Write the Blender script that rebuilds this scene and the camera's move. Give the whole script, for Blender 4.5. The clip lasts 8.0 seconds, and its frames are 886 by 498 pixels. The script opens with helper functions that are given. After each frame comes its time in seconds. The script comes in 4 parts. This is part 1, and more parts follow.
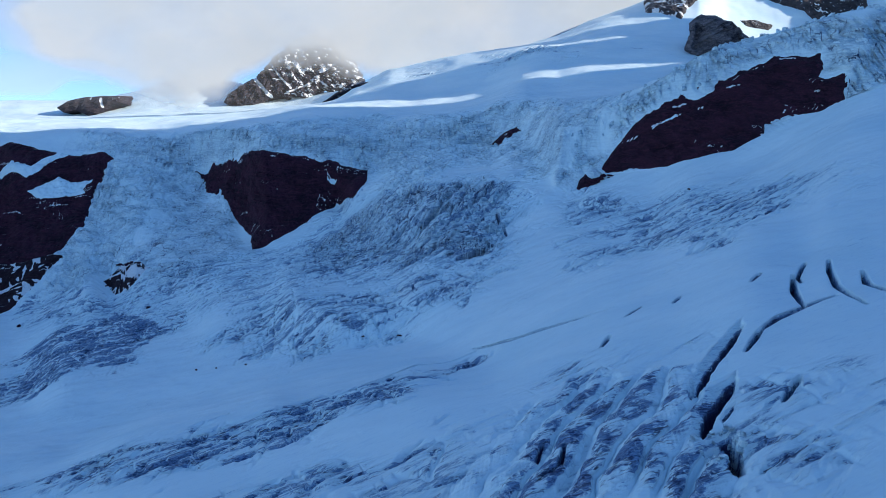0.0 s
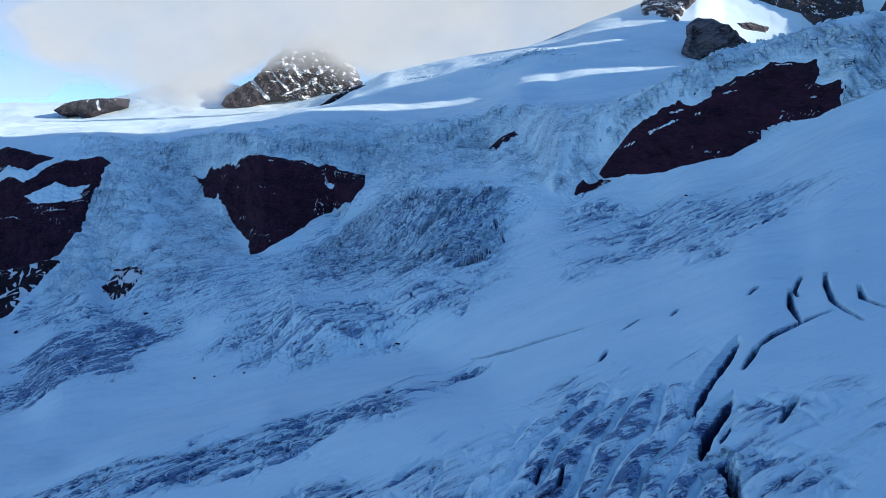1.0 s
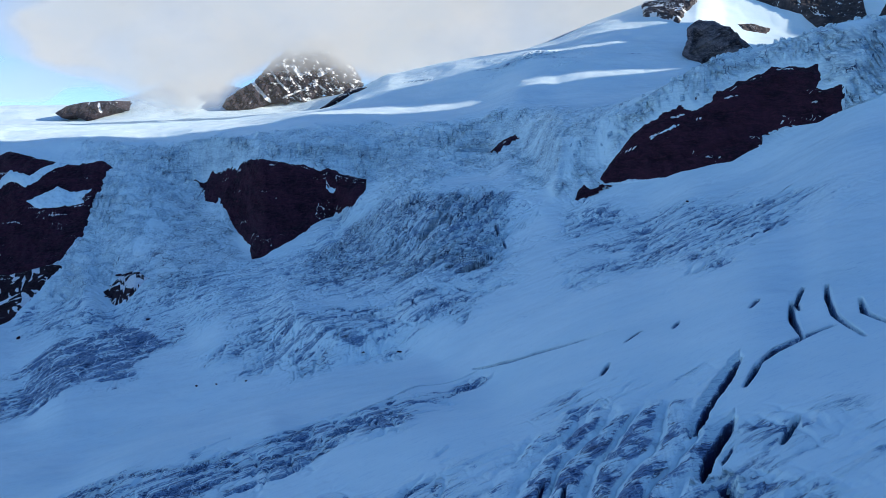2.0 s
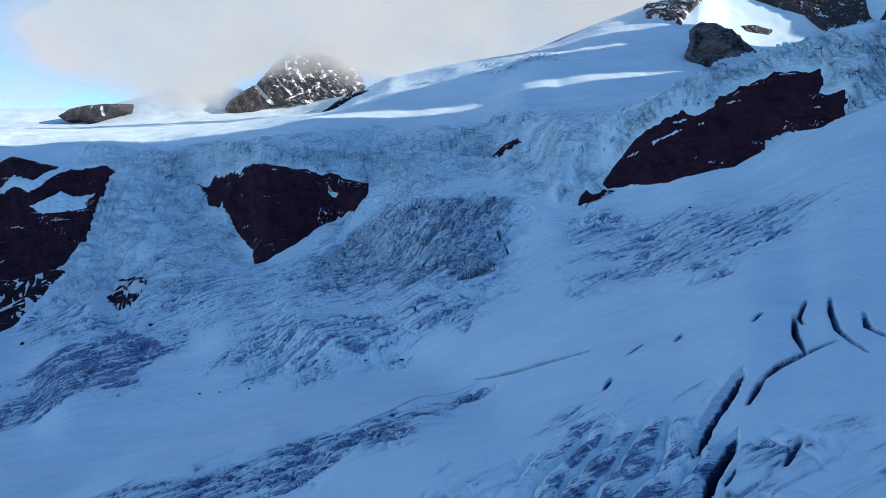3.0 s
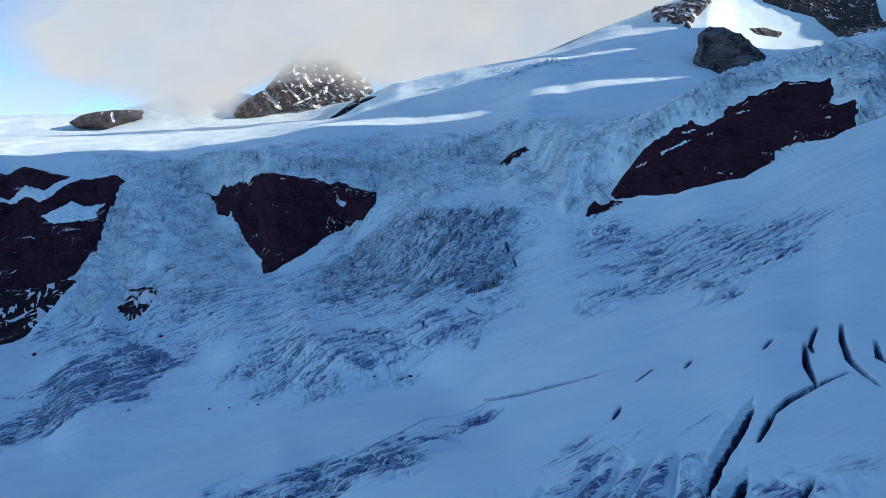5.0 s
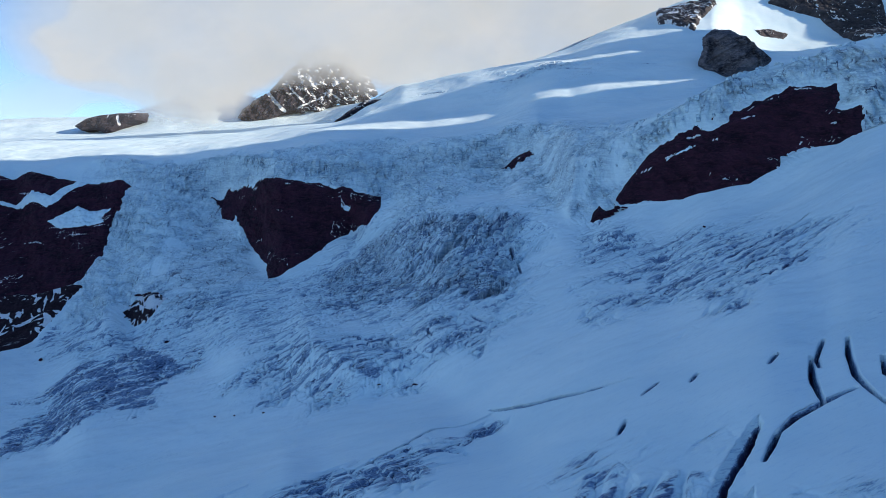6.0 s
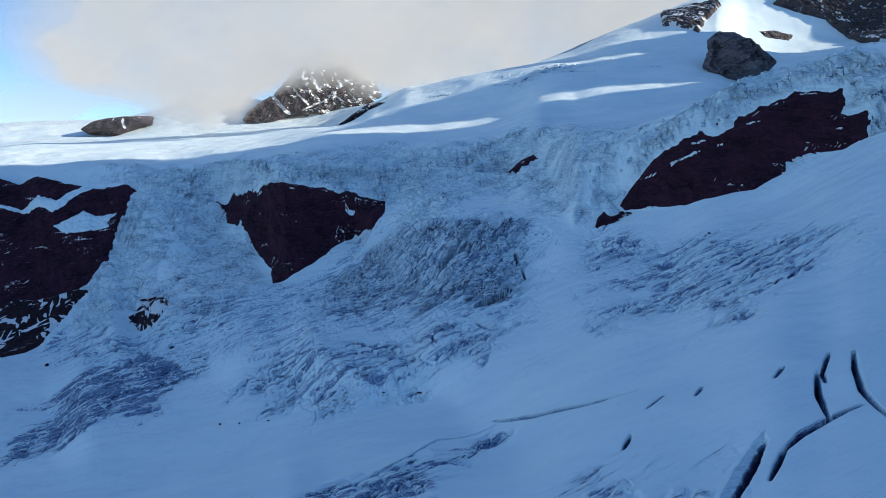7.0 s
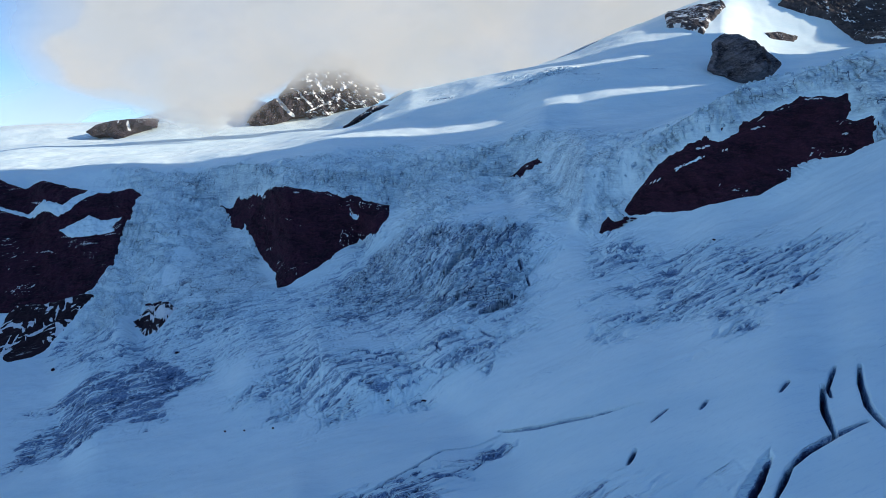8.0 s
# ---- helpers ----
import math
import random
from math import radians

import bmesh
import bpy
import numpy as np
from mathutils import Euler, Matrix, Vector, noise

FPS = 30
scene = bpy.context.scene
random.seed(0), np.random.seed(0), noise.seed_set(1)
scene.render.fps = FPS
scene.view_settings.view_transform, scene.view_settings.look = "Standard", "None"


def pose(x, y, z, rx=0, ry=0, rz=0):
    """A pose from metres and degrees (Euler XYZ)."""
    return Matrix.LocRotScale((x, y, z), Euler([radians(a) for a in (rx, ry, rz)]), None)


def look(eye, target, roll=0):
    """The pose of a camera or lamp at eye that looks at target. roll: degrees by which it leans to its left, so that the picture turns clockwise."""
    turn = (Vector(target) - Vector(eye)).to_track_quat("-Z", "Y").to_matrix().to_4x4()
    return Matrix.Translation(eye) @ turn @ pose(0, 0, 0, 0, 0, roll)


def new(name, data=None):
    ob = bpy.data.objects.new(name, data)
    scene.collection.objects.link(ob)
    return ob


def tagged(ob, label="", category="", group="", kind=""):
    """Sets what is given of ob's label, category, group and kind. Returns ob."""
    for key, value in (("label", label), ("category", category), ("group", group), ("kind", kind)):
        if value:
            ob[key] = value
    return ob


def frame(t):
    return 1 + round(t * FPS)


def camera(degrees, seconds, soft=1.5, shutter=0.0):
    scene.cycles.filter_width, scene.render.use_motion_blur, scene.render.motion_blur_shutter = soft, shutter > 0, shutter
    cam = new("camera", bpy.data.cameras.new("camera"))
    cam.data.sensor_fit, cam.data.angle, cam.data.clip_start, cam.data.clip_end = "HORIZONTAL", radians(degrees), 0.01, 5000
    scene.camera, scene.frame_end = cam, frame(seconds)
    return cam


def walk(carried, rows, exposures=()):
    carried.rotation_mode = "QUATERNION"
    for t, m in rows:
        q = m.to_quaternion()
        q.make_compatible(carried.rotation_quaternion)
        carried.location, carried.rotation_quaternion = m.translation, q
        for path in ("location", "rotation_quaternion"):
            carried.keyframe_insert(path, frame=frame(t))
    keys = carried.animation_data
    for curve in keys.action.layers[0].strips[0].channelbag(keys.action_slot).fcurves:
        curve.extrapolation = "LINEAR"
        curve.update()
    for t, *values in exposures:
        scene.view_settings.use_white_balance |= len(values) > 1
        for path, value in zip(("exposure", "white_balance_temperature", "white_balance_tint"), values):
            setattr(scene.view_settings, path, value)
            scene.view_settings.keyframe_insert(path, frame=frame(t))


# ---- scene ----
cam = camera(71.1, 8.0, soft=0.6)
PATH = [
    (0.0, pose(0.00, 0.00, 0.00, 82.000, -0.000, 0.000) @ pose(0, 0, 0, 0, 0, 0.001)),
    (0.5, pose(-0.10, 0.10, 2.56, 82.015, 0.000, -0.177) @ pose(0, 0, 0, 0, 0, -0.043)),
    (1.0, pose(-0.18, 0.24, 5.11, 82.017, 0.000, -0.214) @ pose(0, 0, 0, 0, 0, -0.092)),
    (1.5, pose(-0.23, 0.42, 7.63, 82.004, 0.000, -0.179) @ pose(0, 0, 0, 0, 0, -0.164)),
    (3.0, pose(-0.26, 1.15, 15.11, 82.023, 0.000, 0.120) @ pose(0, 0, 0, 0, 0, -0.381)),
    (3.5, pose(-0.25, 1.44, 17.58, 82.026, 0.000, 0.269) @ pose(0, 0, 0, 0, 0, -0.444)),
    (4.0, pose(-0.23, 1.74, 20.05, 82.044, 0.000, 0.444) @ pose(0, 0, 0, 0, 0, -0.528)),
    (4.5, pose(-0.21, 2.05, 22.52, 82.063, 0.000, 0.650) @ pose(0, 0, 0, 0, 0, -0.609)),
    (6.0, pose(-0.16, 2.96, 29.94, 82.134, 0.000, 1.283) @ pose(0, 0, 0, 0, 0, -0.809)),
    (6.5, pose(-0.16, 3.25, 32.43, 82.159, 0.000, 1.478) @ pose(0, 0, 0, 0, 0, -0.878)),
    (7.0, pose(-0.18, 3.51, 34.94, 82.172, 0.000, 1.674) @ pose(0, 0, 0, 0, 0, -0.944)),
    (7.5, pose(-0.21, 3.75, 37.46, 82.182, 0.000, 1.871) @ pose(0, 0, 0, 0, 0, -1.011)),
    (8.0, pose(-0.27, 3.97, 40.00, 82.179, 0.000, 2.046) @ pose(0, 0, 0, 0, 0, -1.051)),
]
walk(cam, PATH, [(0.0, 0.45, 5780, 6), (4.0, 0.42, 6040, 6), (8.0, 0.37, 6250, 6)])

# ---------------------------------------------------------------- light
SUN_AZ, SUN_EL = 88.0, 22.0
world = bpy.data.worlds.new("sky")
scene.world = world
world.use_nodes = True
wn = world.node_tree.nodes
sky = wn.new("ShaderNodeTexSky")
sky.sky_type, sky.sun_disc = "NISHITA", False
sky.sun_elevation, sky.sun_rotation = radians(SUN_EL), radians(SUN_AZ)
sky.altitude, sky.air_density, sky.dust_density, sky.ozone_density = 2600, 1.0, 0.1, 3.6
world.node_tree.links.new(sky.outputs[0], wn["Background"].inputs[0])
wn["Background"].inputs[1].default_value = 0.15
sun = new("sun", bpy.data.lights.new("sun", "SUN"))
sun.data.energy, sun.data.angle, sun.data.color = 5.0, radians(0.53), (1.0, 0.86, 0.68)
aim = Vector((math.sin(radians(SUN_AZ)) * math.cos(radians(SUN_EL)), math.cos(radians(SUN_AZ)) * math.cos(radians(SUN_EL)), math.sin(radians(SUN_EL))))
sun.matrix_world = look(aim * 3000, (0, 0, 0))


# ---------------------------------------------------------------- noise in the plan
rng = np.random.default_rng(7)
PERM = np.tile(rng.permutation(256), 3)
GRAD = np.exp(1j * rng.uniform(0, 2 * np.pi, 256))
JIT = rng.uniform(0, 1, (256, 3))


def grain(x, y, seed=0):
    """Smooth gradient noise, about -0.7 to 0.7."""
    x, y = np.asarray(x, float) + 517.3 * seed, np.asarray(y, float) + 211.7 * seed
    ix, iy = np.floor(x).astype(np.int64), np.floor(y).astype(np.int64)
    fx, fy = x - ix, y - iy
    ix, iy = ix & 255, iy & 255
    u, v = fx * fx * fx * (fx * (fx * 6 - 15) + 10), fy * fy * fy * (fy * (fy * 6 - 15) + 10)

    def corner(a, b):
        g = GRAD[PERM[PERM[(ix + a) & 255] + ((iy + b) & 255)]]
        return g.real * (fx - a) + g.imag * (fy - b)

    lo = corner(0, 0) + u * (corner(1, 0) - corner(0, 0))
    hi = corner(0, 1) + u * (corner(1, 1) - corner(0, 1))
    return lo + v * (hi - lo)


def fbm(x, y, octaves=4, seed=0, gain=0.5):
    out, amp = 0, 1.0
    for k in range(octaves):
        out = out + amp * grain(x * 2**k, y * 2**k, seed + k)
        amp *= gain
    return out


def ridged(x, y, octaves=3, seed=0):
    out, amp = 0, 1.0
    for k in range(octaves):
        out = out + amp * (1 - 2.6 * np.abs(grain(x * 2**k, y * 2**k, seed + k)))
        amp *= 0.5
    return out / 1.75


def cells(x, y, seed=0):
    """Distance to the nearest seed, the gap to the next one, and a random number for the cell."""
    x, y = np.asarray(x, float) + 31.7 * seed, np.asarray(y, float) + 87.1 * seed
    ix, iy = np.floor(x).astype(np.int64), np.floor(y).astype(np.int64)
    f1, f2, who = np.full(x.shape, 9.0), np.full(x.shape, 9.0), np.zeros(x.shape)
    for a in (-1, 0, 1):
        for b in (-1, 0, 1):
            h = PERM[PERM[(ix + a) & 255] + ((iy + b) & 255)]
            d = np.hypot(ix + a + JIT[h, 0] - x, iy + b + JIT[h, 1] - y)
            near = d < f1
            f2 = np.where(near, f1, np.minimum(f2, d))
            who = np.where(near, JIT[h, 2], who)
            f1 = np.where(near, d, f1)
    return f1, f2 - f1, who


def inside(poly, x, y, reach=60.0):
    """Metres inside the outline (negative outside it, down to -reach)."""
    poly = np.array(poly, float)
    out = np.full(x.shape, -reach)
    box = (x > poly[:, 0].min() - reach) & (x < poly[:, 0].max() + reach) & (y > poly[:, 1].min() - reach) & (y < poly[:, 1].max() + reach)
    px, py = x[box], y[box]
    d, odd = np.full(px.shape, 1e9), np.zeros(px.shape, bool)
    for (ax, ay), (bx, by) in zip(poly, np.roll(poly, -1, 0)):
        ex, ey = bx - ax, by - ay
        t = np.clip(((px - ax) * ex + (py - ay) * ey) / (ex * ex + ey * ey + 1e-9), 0, 1)
        d = np.minimum(d, np.hypot(px - ax - t * ex, py - ay - t * ey))
        cross = (ay > py) != (by > py)
        odd ^= cross & (px < ex * (py - ay) / (ey if abs(ey) > 1e-9 else 1e-9) + ax)
    out[box] = np.maximum(np.where(odd, d, -d), -reach)
    return out


def along(line, x, y, reach=40.0):
    """Distance to a line in the plan, and how far along it (0 to 1)."""
    line = np.array(line, float)
    total = np.hypot(*np.diff(line, axis=0).T).sum()
    d, s = np.full(x.shape, reach), np.zeros(x.shape)
    box = (x > line[:, 0].min() - reach) & (x < line[:, 0].max() + reach) & (y > line[:, 1].min() - reach) & (y < line[:, 1].max() + reach)
    px, py, run = x[box], y[box], 0.0
    bd, bs = np.full(px.shape, reach), np.zeros(px.shape)
    for (ax, ay), (bx, by) in zip(line[:-1], line[1:]):
        ex, ey = bx - ax, by - ay
        size = math.hypot(ex, ey)
        t = np.clip(((px - ax) * ex + (py - ay) * ey) / size**2, 0, 1)
        q = np.hypot(px - ax - t * ex, py - ay - t * ey)
        bs = np.where(q < bd, (run + t * size) / total, bs)
        bd, run = np.minimum(bd, q), run + size
    d[box], s[box] = bd, bs
    return d, s


# ---------------------------------------------------------------- materials
def material(name):
    m = bpy.data.materials.new(name)
    m.use_nodes = True
    n, l = m.node_tree.nodes, m.node_tree.links
    return m, n, l, n["Principled BSDF"]


def put(l, a, b):
    l.new(a, b)


def place(n, l, scale, kind="Object"):
    c, mp = n.new("ShaderNodeTexCoord"), n.new("ShaderNodeMapping")
    mp.inputs["Scale"].default_value = scale
    l.new(c.outputs[kind], mp.inputs["Vector"])
    return mp.outputs[0]


def noise_node(n, l, vec, scale, detail=6.0, rough=0.6, distortion=0.0):
    t = n.new("ShaderNodeTexNoise")
    t.inputs["Scale"].default_value, t.inputs["Detail"].default_value = scale, detail
    t.inputs["Roughness"].default_value, t.inputs["Distortion"].default_value = rough, distortion
    l.new(vec, t.inputs["Vector"])
    return t.outputs["Fac"]


def span(n, l, value, a, b, c=0.0, d=1.0):
    r = n.new("ShaderNodeMapRange")
    r.interpolation_type = "SMOOTHSTEP"
    for k, v in zip(("From Min", "From Max", "To Min", "To Max"), (a, b, c, d)):
        r.inputs[k].default_value = v
    l.new(value, r.inputs["Value"])
    return r.outputs[0]


def calc(n, l, op, a, b):
    m = n.new("ShaderNodeMath")
    m.operation = op
    for k, v in enumerate((a, b)):
        if isinstance(v, (int, float)):
            m.inputs[k].default_value = v
        else:
            l.new(v, m.inputs[k])
    return m.outputs[0]


def blend(n, l, fac, a, b):
    m = n.new("ShaderNodeMix")
    m.data_type = "RGBA"
    l.new(fac, m.inputs[0])
    for k, v in ((6, a), (7, b)):
        if isinstance(v, tuple):
            m.inputs[k].default_value = (*v, 1)
        else:
            l.new(v, m.inputs[k])
    return m.outputs[2]


def bump(n, l, height, strength, distance, bsdf, before=None):
    b = n.new("ShaderNodeBump")
    b.inputs["Strength"].default_value, b.inputs["Distance"].default_value = strength, distance
    l.new(height, b.inputs["Height"])
    if before is not None:
        l.new(before, b.inputs["Normal"])
    if bsdf is not None:
        l.new(b.outputs[0], bsdf.inputs["Normal"])
    return b.outputs[0]


def turned(n, l, scale, degrees):
    """Object coordinates turned about the vertical, then scaled: streaks that run across the slope."""
    c, r, s = n.new("ShaderNodeTexCoord"), n.new("ShaderNodeMapping"), n.new("ShaderNodeMapping")
    r.inputs["Rotation"].default_value = (0, 0, radians(-degrees))
    s.inputs["Scale"].default_value = scale
    l.new(c.outputs["Object"], r.inputs["Vector"])
    l.new(r.outputs[0], s.inputs["Vector"])
    return s.outputs[0]


def snow_and_ice():
    """Wind-packed snow; bare grey-blue ice shows through it in streaks where the surface says so."""
    m, n, l, p = material("snow_and_ice")
    at = n.new("ShaderNodeAttribute")
    at.attribute_name = "bare"
    dirt_and_shade = n.new("ShaderNodeAttribute")
    dirt_and_shade.attribute_name = "dirt_and_shade"
    streaks = noise_node(n, l, turned(n, l, (0.08, 0.85, 0.55), 20), 1.0, 10.0, 0.68, 0.25)
    fine = noise_node(n, l, turned(n, l, (0.55, 2.8, 1.8), 20), 1.0, 8.0, 0.7)
    # on steep ice the streaks run down the fall line
    fall = n.new("ShaderNodeAttribute")
    fall.attribute_name = "fall"
    down = noise_node(n, l, turned(n, l, (0.42, 0.10, 0.075), 20), 1.0, 9.0, 0.68, 0.5)
    chips = noise_node(n, l, turned(n, l, (1.6, 0.5, 0.6), 20), 1.0, 7.0, 0.7)
    both = []
    for flat, steep in ((streaks, down), (fine, chips)):
        mx = n.new("ShaderNodeMix")
        l.new(fall.outputs["Fac"], mx.inputs[0])
        l.new(flat, mx.inputs[2])
        l.new(steep, mx.inputs[3])
        both.append(mx.outputs[0])
    streaks, fine = both
    broad = noise_node(n, l, place(n, l, (0.012, 0.02, 0.02)), 1.0, 4.0, 0.55)
    cover = calc(n, l, "ADD", calc(n, l, "MULTIPLY", streaks, 0.58), calc(n, l, "MULTIPLY", fine, 0.42))
    shows = span(n, l, calc(n, l, "ADD", cover, calc(n, l, "MULTIPLY", at.outputs["Fac"], 0.42)), 0.68, 0.72)
    # thin cracks along the flow, shade drawn as dark lines, and snow-filled veins across it
    along_flow = noise_node(n, l, turned(n, l, (0.022, 0.17, 0.12), 20), 1.0, 5.0, 0.6, 0.6)
    over_flow = noise_node(n, l, turned(n, l, (0.16, 0.05, 0.1), 12), 1.0, 4.0, 0.6, 0.8)
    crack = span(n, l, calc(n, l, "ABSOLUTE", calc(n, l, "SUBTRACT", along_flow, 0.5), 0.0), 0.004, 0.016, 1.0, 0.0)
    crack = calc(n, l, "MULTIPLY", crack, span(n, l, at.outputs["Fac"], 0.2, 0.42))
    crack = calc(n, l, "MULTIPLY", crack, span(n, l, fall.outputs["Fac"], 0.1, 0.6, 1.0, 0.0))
    crack = calc(n, l, "MULTIPLY", crack, span(n, l, dirt_and_shade.outputs["Fac"], 0.25, 0.5))
    vein = span(n, l, calc(n, l, "ABSOLUTE", calc(n, l, "SUBTRACT", over_flow, 0.5), 0.0), 0.004, 0.014, 1.0, 0.0)
    shows = calc(n, l, "MULTIPLY", shows, calc(n, l, "SUBTRACT", 1.0, calc(n, l, "MULTIPLY", vein, 0.65)))
    snow = blend(n, l, span(n, l, broad, 0.3, 0.7), (0.69, 0.84, 0.90), (0.79, 0.91, 0.945))
    snow = blend(n, l, calc(n, l, "MULTIPLY", span(n, l, cover, 0.50, 0.64), 0.38), snow, (0.53, 0.69, 0.81))
    clean = blend(n, l, span(n, l, fine, 0.38, 0.6), (0.25, 0.39, 0.55), (0.57, 0.73, 0.82))
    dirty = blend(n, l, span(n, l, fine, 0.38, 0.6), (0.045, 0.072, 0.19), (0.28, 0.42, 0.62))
    # dirty ice, used as well for painted shade in cracks and crevasses
    ice = blend(n, l, span(n, l, dirt_and_shade.outputs["Fac"], 0.1, 0.6), clean, dirty)
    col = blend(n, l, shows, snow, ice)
    # near-black colour: grit, and the shade painted inside crevasses and cracks
    grit_and_shade = span(n, l, calc(n, l, "ADD", cover, calc(n, l, "MULTIPLY", dirt_and_shade.outputs["Fac"], 0.32)), 0.76, 0.87)
    col = blend(n, l, calc(n, l, "MAXIMUM", grit_and_shade, calc(n, l, "MULTIPLY", crack, 0.85)), col, (0.026, 0.026, 0.085))
    # bare glacier ice on the steep faces, layered, with white snow left on the treads
    bed, geo, sep = n.new("ShaderNodeAttribute"), n.new("ShaderNodeNewGeometry"), n.new("ShaderNodeSeparateXYZ")
    bed.attribute_name = "ice"
    l.new(geo.outputs["Normal"], sep.inputs[0])
    layers = noise_node(n, l, place(n, l, (0.05, 0.05, 0.30)), 1.0, 8.0, 0.7, 1.5)
    patches = noise_node(n, l, place(n, l, (0.06, 0.06, 0.09)), 1.0, 9.0, 0.62, 0.8)
    edges, blocks = [], []
    for scale in ((0.095, 0.05, 0.035), (0.27, 0.13, 0.10)):
        vec, wob, add = place(n, l, scale), n.new("ShaderNodeTexNoise"), n.new("ShaderNodeMixRGB")
        wob.inputs["Scale"].default_value, wob.inputs["Detail"].default_value, wob.inputs["Roughness"].default_value = 2.2, 5.0, 0.6
        l.new(vec, wob.inputs["Vector"])
        add.blend_type = "ADD"
        add.inputs[0].default_value = 0.55
        l.new(vec, add.inputs[1])
        l.new(wob.outputs["Color"], add.inputs[2])
        for feature, keepers in (("DISTANCE_TO_EDGE", edges), ("F1", blocks)):
            v = n.new("ShaderNodeTexVoronoi")
            v.feature = feature
            v.inputs["Scale"].default_value = 1.0
            l.new(add.outputs[0], v.inputs["Vector"])
            keepers.append(v.outputs["Distance" if feature == "DISTANCE_TO_EDGE" else "Color"])
    lean = calc(n, l, "ADD", sep.outputs[2], calc(n, l, "MULTIPLY", calc(n, l, "SUBTRACT", patches, 0.5), 1.5))
    lean = calc(n, l, "ADD", lean, calc(n, l, "MULTIPLY", calc(n, l, "SUBTRACT", blocks[1], 0.5), 0.22))
    face = calc(n, l, "MULTIPLY", span(n, l, lean, 0.62, 0.80, 1.0, 0.0), bed.outputs["Fac"])
    wall = blend(n, l, span(n, l, calc(n, l, "ADD", calc(n, l, "MULTIPLY", layers, 0.7), calc(n, l, "MULTIPLY", chips, 0.3)), 0.40, 0.60), (0.22, 0.35, 0.49), (0.64, 0.78, 0.84))
    col = blend(n, l, face, col, wall)
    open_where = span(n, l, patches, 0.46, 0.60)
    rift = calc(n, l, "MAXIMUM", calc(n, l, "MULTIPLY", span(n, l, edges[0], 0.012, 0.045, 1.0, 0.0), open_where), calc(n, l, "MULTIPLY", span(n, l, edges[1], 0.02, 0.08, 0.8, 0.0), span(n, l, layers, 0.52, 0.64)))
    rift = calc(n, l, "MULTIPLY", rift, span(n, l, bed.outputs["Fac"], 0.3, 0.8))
    # shade of the rifts between ice blocks, painted as dark blue lines
    col = blend(n, l, calc(n, l, "MULTIPLY", rift, span(n, l, dirt_and_shade.outputs["Fac"], 0.15, 0.38, 0.5, 0.95)), col, (0.040, 0.062, 0.165))
    put(l, col, p.inputs["Base Color"])
    put(l, span(n, l, shows, 0, 1, 0.75, 0.5), p.inputs["Roughness"])
    p.inputs["Specular IOR Level"].default_value = 0.25
    crust = span(n, l, at.outputs["Fac"], 0.12, 0.45, 0.22, 1.0)
    first = bump(n, l, calc(n, l, "MULTIPLY", streaks, crust), 0.7, 0.9, None)
    first = bump(n, l, calc(n, l, "MULTIPLY", fine, crust), 0.7, 0.35, None, first)
    blocky = calc(n, l, "ADD", calc(n, l, "MULTIPLY", blocks[0], 0.55), calc(n, l, "MULTIPLY", blocks[1], 0.3))
    blocky = calc(n, l, "ADD", calc(n, l, "MULTIPLY", patches, 1.6), calc(n, l, "SUBTRACT", blocky, calc(n, l, "MULTIPLY", rift, 0.5)))
    bump(n, l, calc(n, l, "MULTIPLY", blocky, bed.outputs["Fac"]), 0.9, 3.2, p, first)
    return m


def rock(name, dark, light, snow_from=0.62, coarse=1.0):
    """Layered dark rock with rusty tints; snow lies on its ledges."""
    m, n, l, p = material(name)
    big = noise_node(n, l, place(n, l, (0.03, 0.03, 0.05)), 1.0, 5.0, 0.6)
    strata = noise_node(n, l, turned(n, l, (0.06 / coarse, 0.10 / coarse, 0.26 / coarse), 35), 1.0, 8.0, 0.68, 1.2)
    fine = noise_node(n, l, place(n, l, (0.5 / coarse, 0.5 / coarse, 0.7 / coarse)), 1.0, 8.0, 0.7)
    tint = blend(n, l, span(n, l, big, 0.35, 0.65), dark, tuple(0.5 * (a + b) for a, b in zip(dark, light)))
    col = blend(n, l, span(n, l, calc(n, l, "ADD", calc(n, l, "MULTIPLY", strata, 0.6), calc(n, l, "MULTIPLY", fine, 0.4)), 0.42, 0.68), tint, light)
    geo, sep = n.new("ShaderNodeNewGeometry"), n.new("ShaderNodeSeparateXYZ")
    l.new(geo.outputs["Normal"], sep.inputs[0])
    ledge = span(n, l, calc(n, l, "ADD", sep.outputs[2], calc(n, l, "MULTIPLY", strata, 0.35)), snow_from + 0.175, snow_from + 0.30)
    at = n.new("ShaderNodeAttribute")
    at.attribute_name = "snow"
    patch = span(n, l, calc(n, l, "ADD", at.outputs["Fac"], calc(n, l, "MULTIPLY", fine, 0.5)), 0.7, 0.8)
    col = blend(n, l, calc(n, l, "MAXIMUM", ledge, patch), col, (0.80, 0.82, 0.85))
    put(l, col, p.inputs["Base Color"])
    p.inputs["Roughness"].default_value = 0.85
    p.inputs["Specular IOR Level"].default_value = 0.25
    first = bump(n, l, strata, 0.9, 3.6 * coarse, None)
    bump(n, l, fine, 0.7, 0.7 * coarse, p, first)
    return m


SNOW = snow_and_ice()
DARK_ROCK = rock("dark_rock", (0.011, 0.0030, 0.0105), (0.074, 0.0200, 0.0400), 0.95)
DUSTED_ROCK = rock("dusted_rock", (0.010, 0.004, 0.008), (0.045, 0.020, 0.028), 0.95, 0.5)
GREY_ROCK = rock("grey_rock", (0.030, 0.026, 0.032), (0.115, 0.098, 0.102), 0.88, 1.4)
